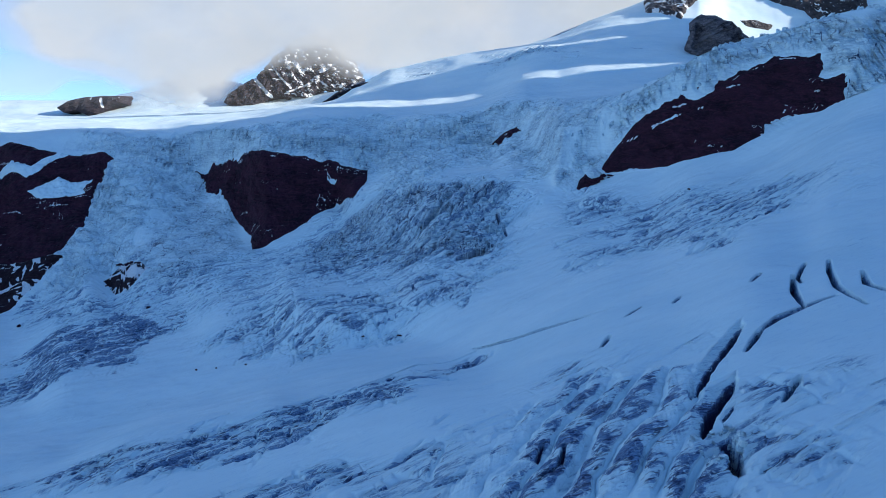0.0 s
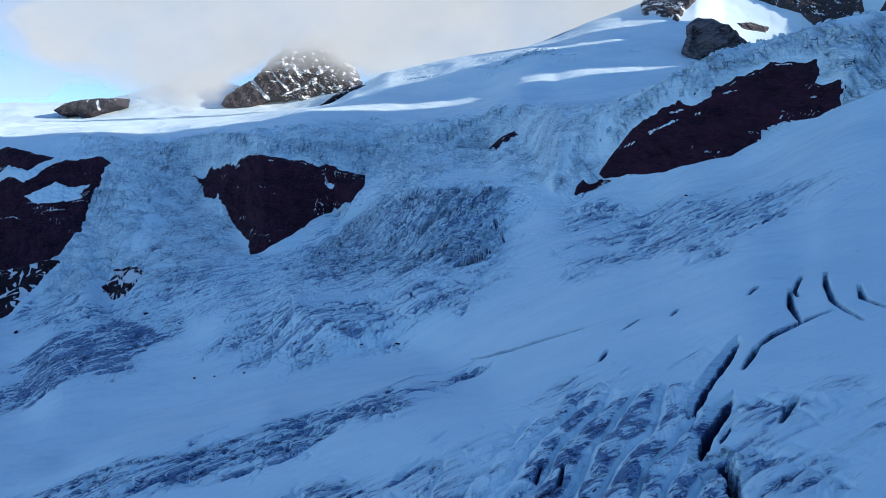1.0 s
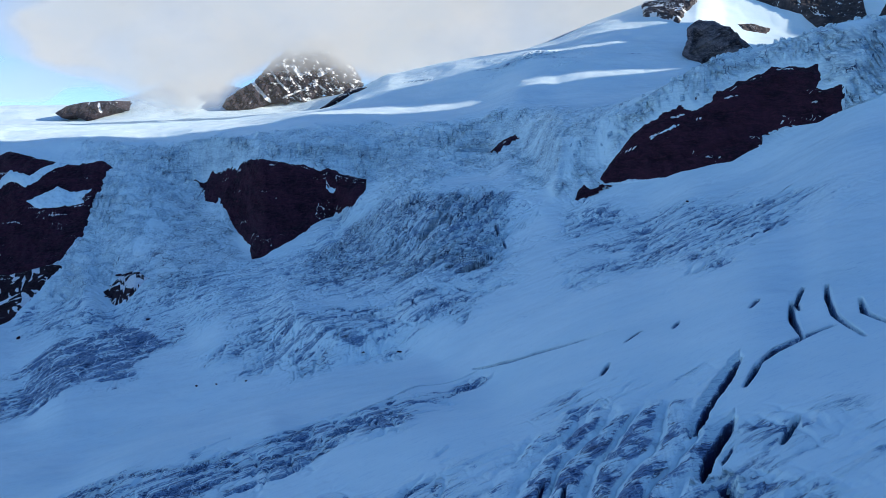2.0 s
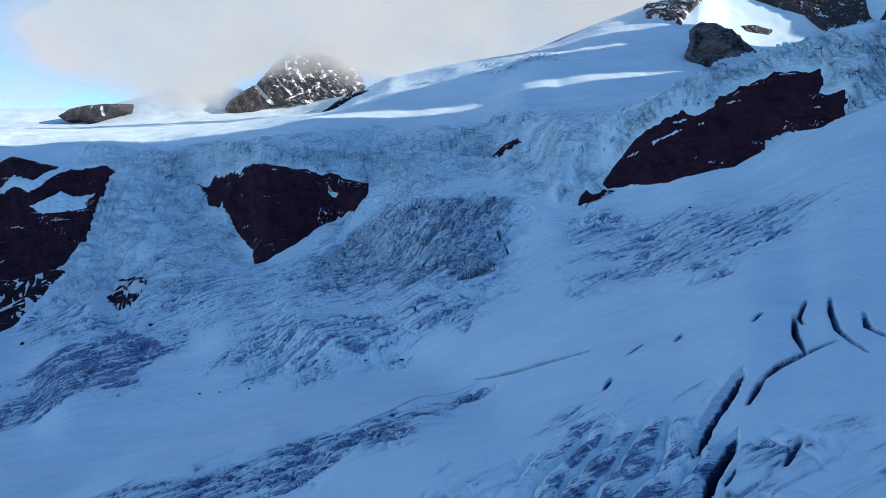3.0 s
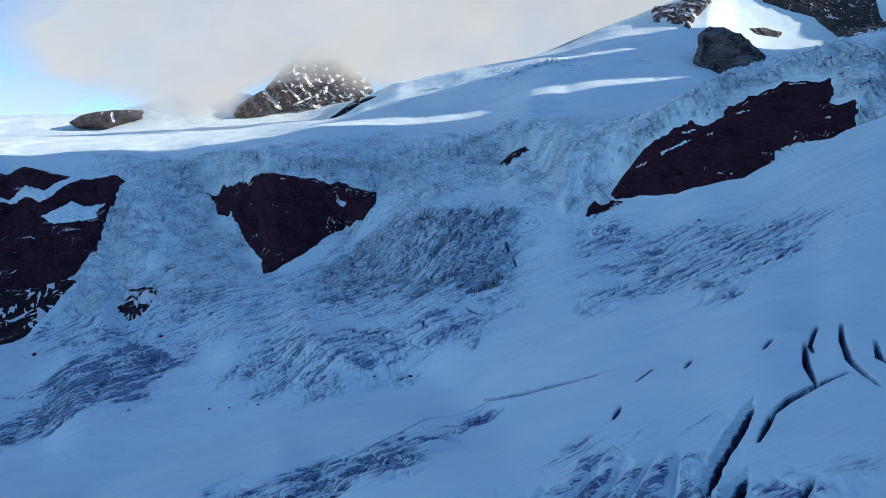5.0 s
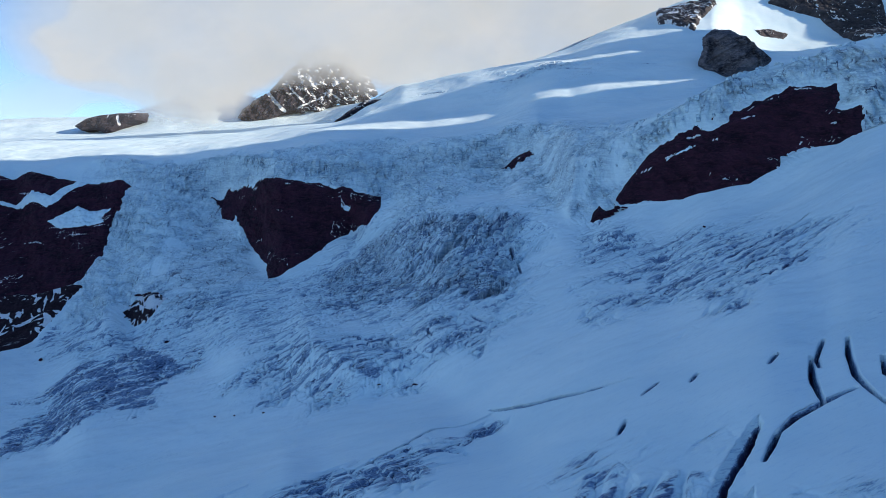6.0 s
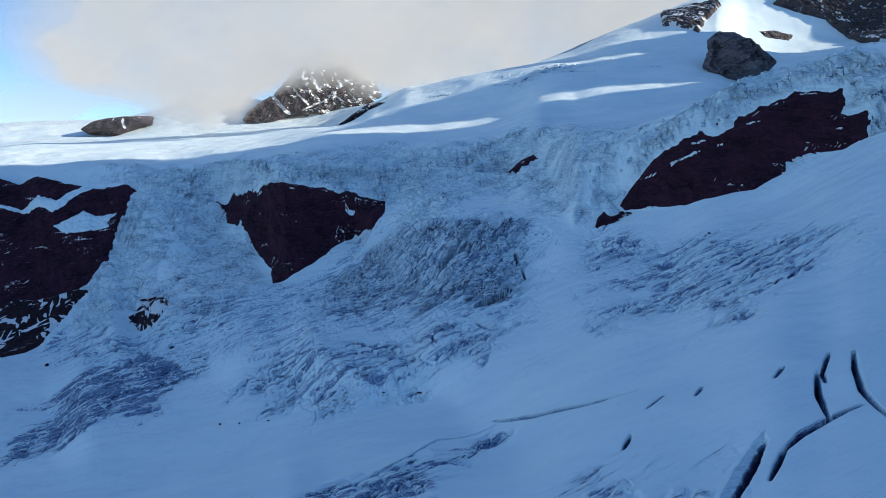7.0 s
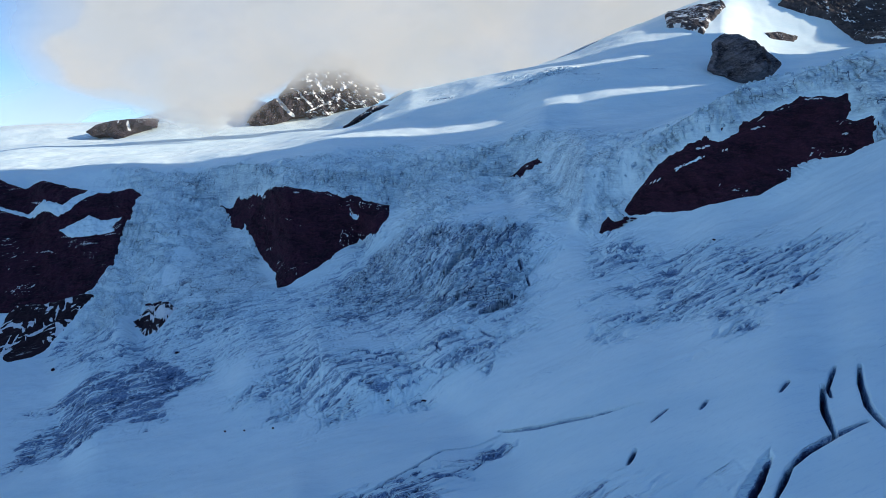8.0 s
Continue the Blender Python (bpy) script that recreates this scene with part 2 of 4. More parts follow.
PEAK_ROCK = rock("peak_rock", (0.014, 0.011, 0.018), (0.062, 0.052, 0.068), 0.90, 1.6)
CRAG_ROCK = rock("crag_rock", (0.014, 0.013, 0.022), (0.24, 0.215, 0.235), 0.95, 0.9)


# ---------------------------------------------------------------- meshes
def sheet(name, px, py, pz, mat, attributes=(), keep=None, shade=True):
    """A mesh from a grid of places; keep says which of its squares stay."""
    rows, cols = px.shape
    co = np.stack([px, py, pz], -1).reshape(-1, 3)
    idx = np.arange(rows * cols).reshape(rows, cols)
    quads = np.stack([idx[:-1, :-1], idx[:-1, 1:], idx[1:, 1:], idx[1:, :-1]], -1).reshape(-1, 4)
    if keep is not None:
        quads = quads[keep.reshape(-1)]
        used = np.zeros(rows * cols, bool)
        used[quads.ravel()] = True
        back = np.cumsum(used) - 1
        quads, co = back[quads], co[used]
        attributes = [(k, v.reshape(-1)[used]) for k, v in attributes]
    me = bpy.data.meshes.new(name)
    me.vertices.add(len(co))
    me.vertices.foreach_set("co", co.astype(np.float32).ravel())
    me.loops.add(quads.size)
    me.loops.foreach_set("vertex_index", quads.astype(np.int32).ravel())
    me.polygons.add(len(quads))
    me.polygons.foreach_set("loop_start", np.arange(0, quads.size, 4, dtype=np.int32))
    me.polygons.foreach_set("use_smooth", np.full(len(quads), shade))
    for k, v in attributes:
        me.attributes.new(k, "FLOAT", "POINT").data.foreach_set("value", np.asarray(v, np.float32).ravel())
    me.update(calc_edges=True)
    me.validate()
    me.materials.append(mat)
    return me


# ---------------------------------------------------------------- the lie of the land
# Height of the snow, from break lines that run across the view: near swell, trough, crevassed band,
# foot of the cliffs, rock tops, crest of the ice, plateau, domes, summits, far distance.
NEAR = [(-150, 205, -122), (-128, 222, -113.5), (-69, 225, -97.5), (-42, 190, -89.5), (-30, 190, -86), (0, 165, -77),
        (23.4, 156, -70.3), (44, 146, -63), (60, 151, -58.7), (78, 134.5, -52.5), (97, 130, -48)]
TROUGH = [(-240, 335, -158), (-190, 370, -148), (-130, 370, -134), (-88, 375, -123), (-27, 376, -109), (10, 300, -93),
          (30, 260, -80), (70, 255, -60), (90, 234, -52), (117, 228, -41), (136, 231, -39), (144, 228.6, -36.6), (165, 225, -32)]
BAND = [(-349.6, 487.8, -176.7), (-334.6, 527.5, -156), (-230, 531.6, -137.6), (-179, 486, -124.7), (-141, 484, -114),
        (-104, 447.5, -101), (-73, 410, -100.7), (-37, 409, -98), (-16, 425, -85), (14, 438, -78), (45, 440, -70), (90, 450, -52),
        (160, 478, -35), (188, 476, -21), (222, 478, -12), (245, 478, -3), (270, 422, 14), (320, 426, 28)]
FOOT = [(-478, 660, -162), (-444, 647, -160), (-420, 690, -136), (-401, 683, -126), (-355, 643, -145), (-327, 673, -119), (-300, 700, -106),
        (-221, 713, -101), (-130, 620, -99), (-95, 541, -98), (-46, 551, -84), (0, 510, -70), (56, 526, -56), (92, 545, -38), (118, 555, -31),
        (150, 577, -12), (173, 558, -9), (221, 546, 9), (285.5, 533, 34), (320.6, 518, 47), (335, 512, 54), (380, 505, 64)]
MID = [(-515, 716, -126), (-470, 745, -102), (-440, 770, -80), (-380, 752.5, -77), (-312, 739.5, -90), (-270, 796, -69), (-205, 735, -78),
       (-134.5, 770, -58), (-102, 712, -62), (-47, 622, -52), (0.7, 610, -29), (44, 601, -23), (98.6, 568, -26), (117, 582, -14), (150, 584, -4),
       (205, 562, 22), (245, 556, 42), (300, 545, 62), (327, 521, 58), (340, 519, 64), (390, 520, 78)]
ROCKTOP = [(-630, 875, 22), (-584, 854, 20), (-506, 860, 12), (-452, 857.5, 7.6), (-390, 850, -10), (-340, 873, -18), (-285, 840, -2),
           (-225, 792.5, 10), (-165, 794, 4), (-137, 794, -2), (-93, 795, -10), (-45, 800, 8), (0, 800, 10), (60, 829, 20), (91, 818, 40),
           (105, 700, 14), (112, 598, 4), (125, 600, 8), (142, 602, 9.5), (187, 578, 28), (243.6, 569, 62), (285, 560, 76),
           (325, 552, 89), (333, 525, 76), (343, 528, 90), (420, 560, 108)]
CREST = [(-640, 900, 38), (-497, 899, 41.6), (-399.5, 910, 41), (-350, 900, 44), (-267, 852, 45.5), (-168.5, 824, 37.5), (-108, 840, 37), (-68, 866, 50.6),
         (44, 863.5, 65), (108, 853.5, 82), (115, 740, 42), (119, 615, 31), (164, 610, 55), (187, 613, 68), (209, 590, 80), (236, 584, 97),
         (287, 605, 114), (306, 580, 117), (351, 575, 130), (400, 580, 139), (450, 590, 147)]
PLATEAU = [(-750, 1120, 75), (-550, 1120, 72), (-350, 1080, 78), (-200, 1000, 88), (-80, 980, 86), (60, 1000, 105), (130, 980, 125),
           (170, 900, 98), (230, 850, 92), (330, 800, 105), (400, 780, 125), (470, 760, 145), (580, 760, 165)]
DOMES = [(-1150, 1650, 110), (-1000, 1720, 122), (-870, 1700, 128), (-600, 1760, 144), (-470, 1760, 148), (-330, 1600, 138),
         (-177, 1349, 160), (-106, 1384, 200), (40, 1300, 215), (162, 1242, 223), (202, 1191, 214), (330, 1200, 230), (470, 1200, 230),
         (600, 1350, 262), (740, 1420, 276), (870, 1430, 290), (1050, 1430, 320)]
SUMMITS = [(-1400, 2000, 190), (-1150, 2100, 205), (-950, 2150, 262), (-850, 2150, 298), (-740, 2150, 272), (-640, 2150, 252), (-480, 2200, 235), (-300, 2150, 225),
           (-180, 1900, 240), (-50, 1900, 235), (300, 1780, 318), (400, 1740, 362), (500, 1720, 396), (590, 1720, 430), (683, 1745, 466), (854, 1708, 525), (1200, 1700, 600)]
FAR = [(-3000, 3200, 60), (0, 4400, 60), (3000, 3200, 60)]
LINES = [(NEAR, 240), (TROUGH, 330), (BAND, 480), (FOOT, 600), (MID, 650), (ROCKTOP, 700), (CREST, 760), (PLATEAU, 1000), (DOMES, 1500), (SUMMITS, 2000), (FAR, 4400)]


def pchip(xk, yk, x):
    """A smooth curve through knots that never overshoots."""
    h, d = np.diff(xk), np.diff(yk) / np.diff(xk)
    m = np.zeros(len(xk))
    same = d[:-1] * d[1:] > 0
    m[1:-1][same] = 2 * d[:-1][same] * d[1:][same] / (d[:-1] + d[1:])[same]
    m[0], m[-1] = d[0], d[-1]
    i = np.clip(np.searchsorted(xk, x) - 1, 0, len(h) - 1)
    t = (x - xk[i]) / h[i]
    return ((1 + 2 * t) * (1 - t) ** 2 * yk[i] + t * (1 - t) ** 2 * h[i] * m[i]
            + t * t * (3 - 2 * t) * yk[i + 1] + t * t * (t - 1) * h[i] * m[i + 1])


def open_slope(x, y):
    """The valley round about, outside the break lines: it falls to the left."""
    return -80 + 0.28 * np.clip(x, -700, 500) - 0.03 * np.clip(y, -800, 0)


ANGLES = np.radians(np.r_[-180:-54:4.0, -54:55:0.05, 55:181:4.0])
PROFILES = []
for line, side in LINES:
    pts = sorted((math.atan2(px, py), math.hypot(px, py), pz) for px, py, pz in line)
    ends = [(math.radians(a), side, float(open_slope(side * math.sin(math.radians(a)), side * math.cos(math.radians(a))))) for a in (-180, -120, -75, 75, 120, 180)]
    k = np.array(sorted(pts + ends))
    PROFILES.append((pchip(k[:, 0], k[:, 1], ANGLES), pchip(k[:, 0], k[:, 2], ANGLES)))


def smooth(a, b, x):
    t = np.clip((x - a) / (b - a), 0, 1)
    return t * t * (3 - 2 * t)


RIDGE_Y = [-1500, -900, 400, 600, 750, 850, 900, 960, 990, 998, 1008, 1022, 1044, 1054, 1070, 1190, 1210, 1235, 1260, 1340, 1385, 1440, 1500]
RIDGE_Z = [-100, 480, 500, 570, 660, 740, 780, 780, 740, 650, 610, 446, 440, 560, 625, 615, 535, 535, 620, 640, 300, 200, 100]


def land(x, y):
    """The plain height of the snow at places of the plan."""
    x, y = np.asarray(x, float), np.asarray(y, float)
    angle, r = np.arctan2(x, y), np.hypot(x, y)
    rk = [np.zeros_like(r)] + [np.interp(angle, ANGLES, p[0]) for p in PROFILES]
    zk = [np.full_like(r, -80.0)] + [np.interp(angle, ANGLES, p[1]) for p in PROFILES]
    for k in range(1, len(rk)):
        rk[k] = np.maximum(rk[k], rk[k - 1] + 4)
    d = [(zk[k + 1] - zk[k]) / (rk[k + 1] - rk[k]) for k in range(len(rk) - 1)]
    m = [d[0]]
    for k in range(1, len(d)):
        p = d[k - 1] * d[k]
        m.append(np.where(p > 0, 2 * p / np.where(p > 0, d[k - 1] + d[k], 1), 0))
    m.append(d[-1] * 0)
    z = np.where(r > rk[-1], zk[-1], zk[0])
    for k in range(len(d)):
        h = rk[k + 1] - rk[k]
        t = (r - rk[k]) / h
        inside = (t >= 0) & (t <= 1)
        v = ((1 + 2 * t) * (1 - t) ** 2 * zk[k] + t * (1 - t) ** 2 * h * m[k] + t * t * (3 - 2 * t) * zk[k + 1] + t * t * (t - 1) * h * m[k + 1])
        z = np.where(inside, v, z)
    # the high ridge beside the glacier that keeps the sun off it; its notches let two bands of light through
    crest = np.interp(y + 0.06 * (x - 1080), RIDGE_Y, RIDGE_Z) + 6 * np.sin(y / 23) * smooth(960, 900, y)
    return np.maximum(z, crest - 2.1 * np.abs(x - 1080))


# ---------------------------------------------------------------- outlines in the plan
LEFT_ROCK = [(-700, 866), (-606, 868), (-549, 854), (-525, 854), (-495, 857), (-470, 864), (-448, 856), (-454, 846), (-449.5, 823), (-456, 816),
             (-452, 790), (-449, 770), (-459, 746), (-458, 736), (-496, 728), (-523, 716), (-550, 706), (-640, 690)]
MIDDLE_ROCK = [(-348, 875), (-341.3, 877), (-316.3, 868.7), (-268.9, 828.0), (-233.0, 799.4), (-217.3, 794.5), (-190.4, 792.1), (-174.6, 795.7), (-154.0, 791.6), (-144.6, 796.6), (-126.3, 793.4),
    (-93.3, 792.7), (-96.6, 764.2), (-108.9, 749.2), (-132.7, 775.2), (-156.7, 754.9), (-179.2, 730.2), (-203.0, 716.7), (-220.9, 711.4), (-232.1, 745.8), (-273.1, 802.4),
    (-298.0, 830.8), (-320.4, 843.9), (-327.8, 858.9)]
RIGHT_ROCK = [(147.0, 582.7), (158.6, 590.6), (176.6, 589.6), (194.1, 583.6), (218.8, 576.3), (243.2, 568.3), (244.4, 571.7), (266.4, 572.8), (289.9, 566.9), (325.7, 553.8),
    (324.7, 547.2), (317.6, 540.0), (330.2, 525.0), (330.0, 522.3), (323.9, 518.8), (309.2, 520.0), (295.9, 532.4), (274.1, 539.7), (268.9, 530.1), (243.5, 526.8),
    (196.9, 546.7)]
TIP_ROCK = [(122.4, 566.8), (124.9, 577.1), (132.9, 582.9), (137.1, 575.4), (154.1, 577.7), (138.1, 568.8)]
SMALL_ROCK = [(56, 831), (76, 832), (95.5, 820), (99, 805), (84, 801.5), (70, 806)]
SERACS = [(-153, 680), (-95, 720), (21, 636), (60, 594), (58, 523), (42, 480), (-2, 486), (-72, 541), (-106, 534)]
CROSS_BAND = [(-177, 456), (-158, 493), (-97, 467), (-35, 449), (15, 439.5), (28, 400), (12.5, 373), (-31, 394), (-52, 381), (-87, 377), (-133, 409)]
DARK_BAND = [(-395, 534), (-357, 557), (-308, 595), (-242, 546), (-227, 490), (-243, 441), (-278, 428), (-321, 428)]
SWELL = [(-183, 244), (-136, 242), (-75, 235), (-32, 254), (18, 284), (14, 269), (-17, 217), (-43, 201), (-80, 191), (-120, 194)]
RIGHT_BAND = [(101, 512), (134, 533), (189, 500), (227, 395), (210, 343), (162, 314), (129, 315), (91, 332), (89, 377)]
RIBS = [(14, 149), (36, 174), (52, 176), (66, 168), (59, 144), (55, 126), (58, 114), (56, 105), (9.6, 115)]
RIBS_BESIDE = [(67.5, 137), (83, 147), (79, 134), (75, 119), (63, 105), (58, 107), (61, 119)]
NEAR_ICE = [(-72, 170), (-39, 181), (-14, 170), (6, 164), (19, 168), (16.5, 147), (9.6, 129)]
ICE_FAN = [(-518, 905), (-356, 893), (-345, 874), (-354, 804), (-372, 739), (-368, 714), (-401, 659), (-459, 693), (-460, 749), (-461, 820), (-452, 850)]
RUBBLE_ROCK = [(-540, 668), (-545, 722), (-510, 726), (-470, 736), (-455, 734), (-466, 708), (-470, 682), (-480, 650), (-500, 640)]
DEBRIS_ROCK = [(-382, 684), (-371, 704), (-345, 694), (-328, 681), (-331, 662), (-340, 652), (-355, 656), (-366, 672)]

LIP = [(-351, 875), (-346, 895), (-231, 855), (-117, 900), (74, 870), (95, 826), (12, 713), (-37, 646), (-95, 785), (-160, 795), (-242, 805)]
NEAR_RIGHT = [(70, 135), (88, 146), (108, 152), (84, 112), (62, 104)]
MIDFIELD = [(18, 185), (45, 195), (75, 200), (68, 172), (34, 168)]
CHUTE = [(75, 850), (130, 870), (180, 760), (190, 625), (160, 605), (118, 592), (80, 600), (60, 760)]
DOME_ICE = [(120, 1190), (210, 1170), (260, 1110), (190, 1090), (110, 1130)]
TIP_ICE = [(102, 512), (118, 545), (150, 520), (150, 495), (125, 488), (105, 490)]
ICE_FIELD = [(-406, 629), (-317, 664), (-220, 700), (-169, 737), (-117, 758), (-30, 688), (66, 600), (70, 506), (35, 420), (-21, 444), (-94, 479), (-186, 504), (-259, 513), (-325, 515)]
CONE = [(-348, 873), (-287, 803), (-224, 707), (-258, 644), (-306, 639), (-361, 688), (-354, 734), (-346, 803)]
APRON = [(-489, 668), (-420, 690), (-358, 640), (-285, 660), (-215, 690), (-230, 610), (-290, 590), (-400, 600), (-470, 640)]


# ---------------------------------------------------------------- crevasses in the plan: line, half width, depth
CREVASSES = [
    ([(138.6, 234.5), (128, 220), (124.6, 211.8)], 0.9, 5), ([(126.6, 220.8), (119.5, 207.2), (114.4, 193.7), (112.5, 188.5)], 1.5, 8),
    ([(124.6, 192.5), (112, 187.6), (100.4, 181.7), (92.2, 175.3)], 1.9, 3.5), ([(96, 178), (92.2, 175.3), (82.3, 162.8)], 1.1, 4.5),
    ([(144.9, 230), (137.7, 217.6), (130.3, 201.1), (126.8, 187.7), (125.6, 180)], 1.4, 8),
    ([(145.2, 211.3), (138.5, 199), (137.8, 191.2), (137.2, 180.8)], 1.3, 7), ([(117.4, 226.1), (111.3, 219.8)], 0.8, 3), ([(91.8, 234.3), (87.2, 228.9)], 0.9, 3),
    ([(59, 213.5), (54.3, 205.3)], 1.0, 4), ([(85.4, 142.7), (80.9, 138.1), (76.6, 133.1)], 1.1, 7), ([(78, 238), (70, 231)], 0.5, 1.5),
    ([(72.2, 253), (52.5, 259.4), (30.2, 277.4), (15.5, 293.9)], 2.2, 6.0),
    ([(15.5, 289), (-12.3, 284), (-38.9, 246), (-72.7, 226), (-106.6, 228), (-139.2, 237)], 1.3, 5.0),
    ([(12, 272), (-14, 240), (-36, 222), (-70, 210)], 0.8, 2.0), ([(-20, 238), (-28, 222)], 0.8, 2.5), ([(8, 268), (2, 252)], 0.5, 1.5),
    ([(47.7, 556), (49.4, 534.4)], 2.0, 6), ([(51.8, 533.6), (52.8, 508)], 1.3, 6), ([(62.7, 612.4), (46, 594), (29.4, 576.3)], 2.2, 6), ([(70, 600), (56, 585)], 1.2, 3),
    ([(9.8, 442.6), (16.1, 425.1), (23.6, 418.4)], 1.8, 5), ([(-95, 470), (-70, 452), (-45, 455)], 1.3, 3),
    ([(-90, 432), (-70, 440), (-40, 446)], 1.2, 3), ([(-128, 470), (-112, 458)], 1.4, 3), ([(-10, 452), (-22, 432), (-18, 418)], 1.2, 3),
    ([(24.6, 144.9), (22, 138)], 0.6, 2.5), ([(29, 140), (26.5, 132), (21, 128)], 0.6, 4), 
    ([(235, 420), (180, 392), (130, 372)], 1.0, 2), ([(228, 398), (190, 372), (150, 345)], 0.9, 2),
    ([(200, 352), (172, 330), (140, 322)], 0.8, 1.6), ([(-359, 486), (-320, 470), (-292.9, 462)], 2.0, 4), ([(-340, 505), (-290, 497), (-240, 505)], 1.6, 3),
    ([(60, 1150), (110, 1135), (150, 1140)], 3.0, 5), ([(180, 1120), (240, 1105)], 3.0, 5), ([(300, 1130), (350, 1112)], 2.6, 4), ([(-70, 1190), (-15, 1168)], 3.0, 5), ([(215, 1182), (260, 1172), (300, 1180)], 3.0, 5),
]
# wide crevasses: the sloping wall's rim, the sheer wall's rim, depth, breadth of the slope
PITS = [
    ([(93.2, 188.4), (87.3, 184), (78.6, 174.7), (71, 165.5), (65, 157.2), (60.7, 148.5)], [(60.8, 145.7), (65.7, 149.9), (71.3, 157.5), (78, 165), (84.9, 173.5), (90.8, 182.2)], 19, 4.6),
    ([(76.1, 154.9), (73.1, 152.3), (69.5, 150.5), (66.8, 149.2), (62.7, 144.1), (58.9, 140.8), (56.5, 134.6), (55.7, 129.3)],
     [(56.8, 128.1), (58.9, 130.2), (63, 136.1), (66.5, 139.9), (69.5, 142.8), (73.7, 148.7)], 24, 3.6),
    ([(69.7, 140.5), (67.2, 139.1), (62.2, 133.6)], [(62.8, 132), (67, 135.9)], 9, 1.5),
    ([(62, 130), (57, 128), (54.6, 123), (54.8, 118.5)], [(56.6, 113), (58.2, 112), (60.2, 117), (62.4, 124)], 15, 2.4),
]


# ---------------------------------------------------------------- ground
GROUND = {}


def ground():
    turn = np.radians(np.r_[-180:-39:6.0, np.linspace(-38.6, 37.2, 900), 37.6:58:0.45, 60:181:8.0, 180])
    r = np.r_[0.02, 20, 50, 75, np.arange(92, 250, 0.5), np.arange(250, 310, 0.55), np.arange(310, 560, 1.05), np.arange(560, 720, 0.62), np.arange(720, 935, 0.8),
              np.arange(935, 1000, 1.6), np.arange(1000, 1300, 3.0), np.arange(1300, 2300, 8.0), np.arange(2300, 4900, 120.0)]
    a, q = np.meshgrid(turn, r)
    x, y = q * np.sin(a), q * np.cos(a)
    z = land(x, y)
    rise = np.gradient(z, axis=0) / np.gradient(q, axis=0)
    bare, dirt_and_shade, fall, ice, up, out = (np.zeros_like(z) for _ in range(6))
    far = smooth(60, 250, q)
    up += far * (1.8 * fbm(x / 70, y / 45, 3, 1) + (0.2 + 0.3 * smooth(200, 400, q)) * fbm(x / 16, y / 9, 3, 5)) + smooth(880, 1050, q) * 3.2 * fbm(x / 100, y / 80, 5, 9)
    bare += far * (0.06 + 0.26 * smooth(0.05, 0.6, fbm(x / 50, y / 30, 4, 15))) * smooth(1000, 900, q) * smooth(90, 330, q) + 0.30 * smooth(900, 1000, q) * smooth(0, 0.4, fbm(x / 50, y / 22, 4, 17)) * smooth(1400, 1250, q)
    dirt_and_shade += 0.12 * far

    def window(pts, reach):
        p = np.array(pts, float)
        ang, rad = np.arctan2(p[:, 0], p[:, 1]), np.hypot(p[:, 0], p[:, 1])
        lo, hi = np.searchsorted(r, [rad.min() - reach, rad.max() + reach])
        le, ri = np.searchsorted(turn, [ang.min() - reach / rad.min(), ang.max() + reach / rad.min()])
        return slice(max(lo - 1, 0), hi + 1), slice(max(le - 1, 0), ri + 1)

    rocks = np.full_like(z, -60.0)
    for o in (LEFT_ROCK, MIDDLE_ROCK, RIGHT_ROCK, SMALL_ROCK, TIP_ROCK, RUBBLE_ROCK, DEBRIS_ROCK):
        s = window(o, 30)
        rocks[s] = np.maximum(rocks[s], inside(o, x[s], y[s], 30.0))

    def zone(poly, soft, degrees=20):
        s = window(poly, 3 * soft + 5)
        d = inside(poly, x[s], y[s], 3 * soft + 5)
        w = smooth(-soft, soft, d + soft * 2.0 * fbm(x[s] / (2.2 * soft), y[s] / (2.2 * soft), 4, 11))
        c, d = math.cos(radians(degrees)), math.sin(radians(degrees))
        return s, w, c * x[s] + d * y[s], -d * x[s] + c * y[s]

    # broken ice of the falls: benches one above the other, torn lengthways, cracked across
    for poly, soft, size, tall, much, grit_and_shade, turn_by, steep, bench in (
            (SERACS, 16, 7.0, 5.2, 0.29, 0.72, 42, 0.0, 0.0), (ICE_FAN, 8, 10, 2.2, 0.12, 0.04, 12, 1.0, 0.75), (LIP, 16, 12, 2.6, 0.14, 0.06, 20, 0.6, 0.7),
            (CHUTE, 18, 9, 1.8, 0.14, 0.08, 30, 0.0, 0.4), (CONE, 14, 4.5, 1.3, 0.26, 0.22, 50, 0.3, 0.12), (DOME_ICE, 30, 14, 3.0, 0.3, 0.15, 20, 0.0, 0.3)):
        s, w, fs, ss = zone(poly, soft, turn_by)
        hard = 1.0
        if poly is SERACS:  # the cracks fan out in arcs as the ice swings round the corner
            fs, ss = 70 * np.arctan2(y[s] - 673, x[s] + 110), 1.1 * np.hypot(x[s] + 110, y[s] - 673)
            hard = 0.45 + 0.75 * smooth(-70, 30, x[s])
        ss = ss + 1.3 * z[s] * (steep > 0)
        fall[s] = np.maximum(fall[s], w * steep)
        warp, warp2 = size * 1.1 * fbm(fs / (2 * size), ss / (2 * size), 3, 21), size * 1.1 * fbm(fs / (2 * size), ss / (2 * size), 3, 25)
        torn = ridged((fs + warp) / ((4.0 - 2.8 * steep) * size), (ss + warp2) / ((1.5 + 4.5 * steep) * size), 4, 27)
        _, gap, who = cells((fs + warp) / ((2.6 - 1.6 * steep) * size), (ss + warp2 + 0.4 * fs * (steep > 0)) / ((1.0 + 1.6 * steep) * size), 3)
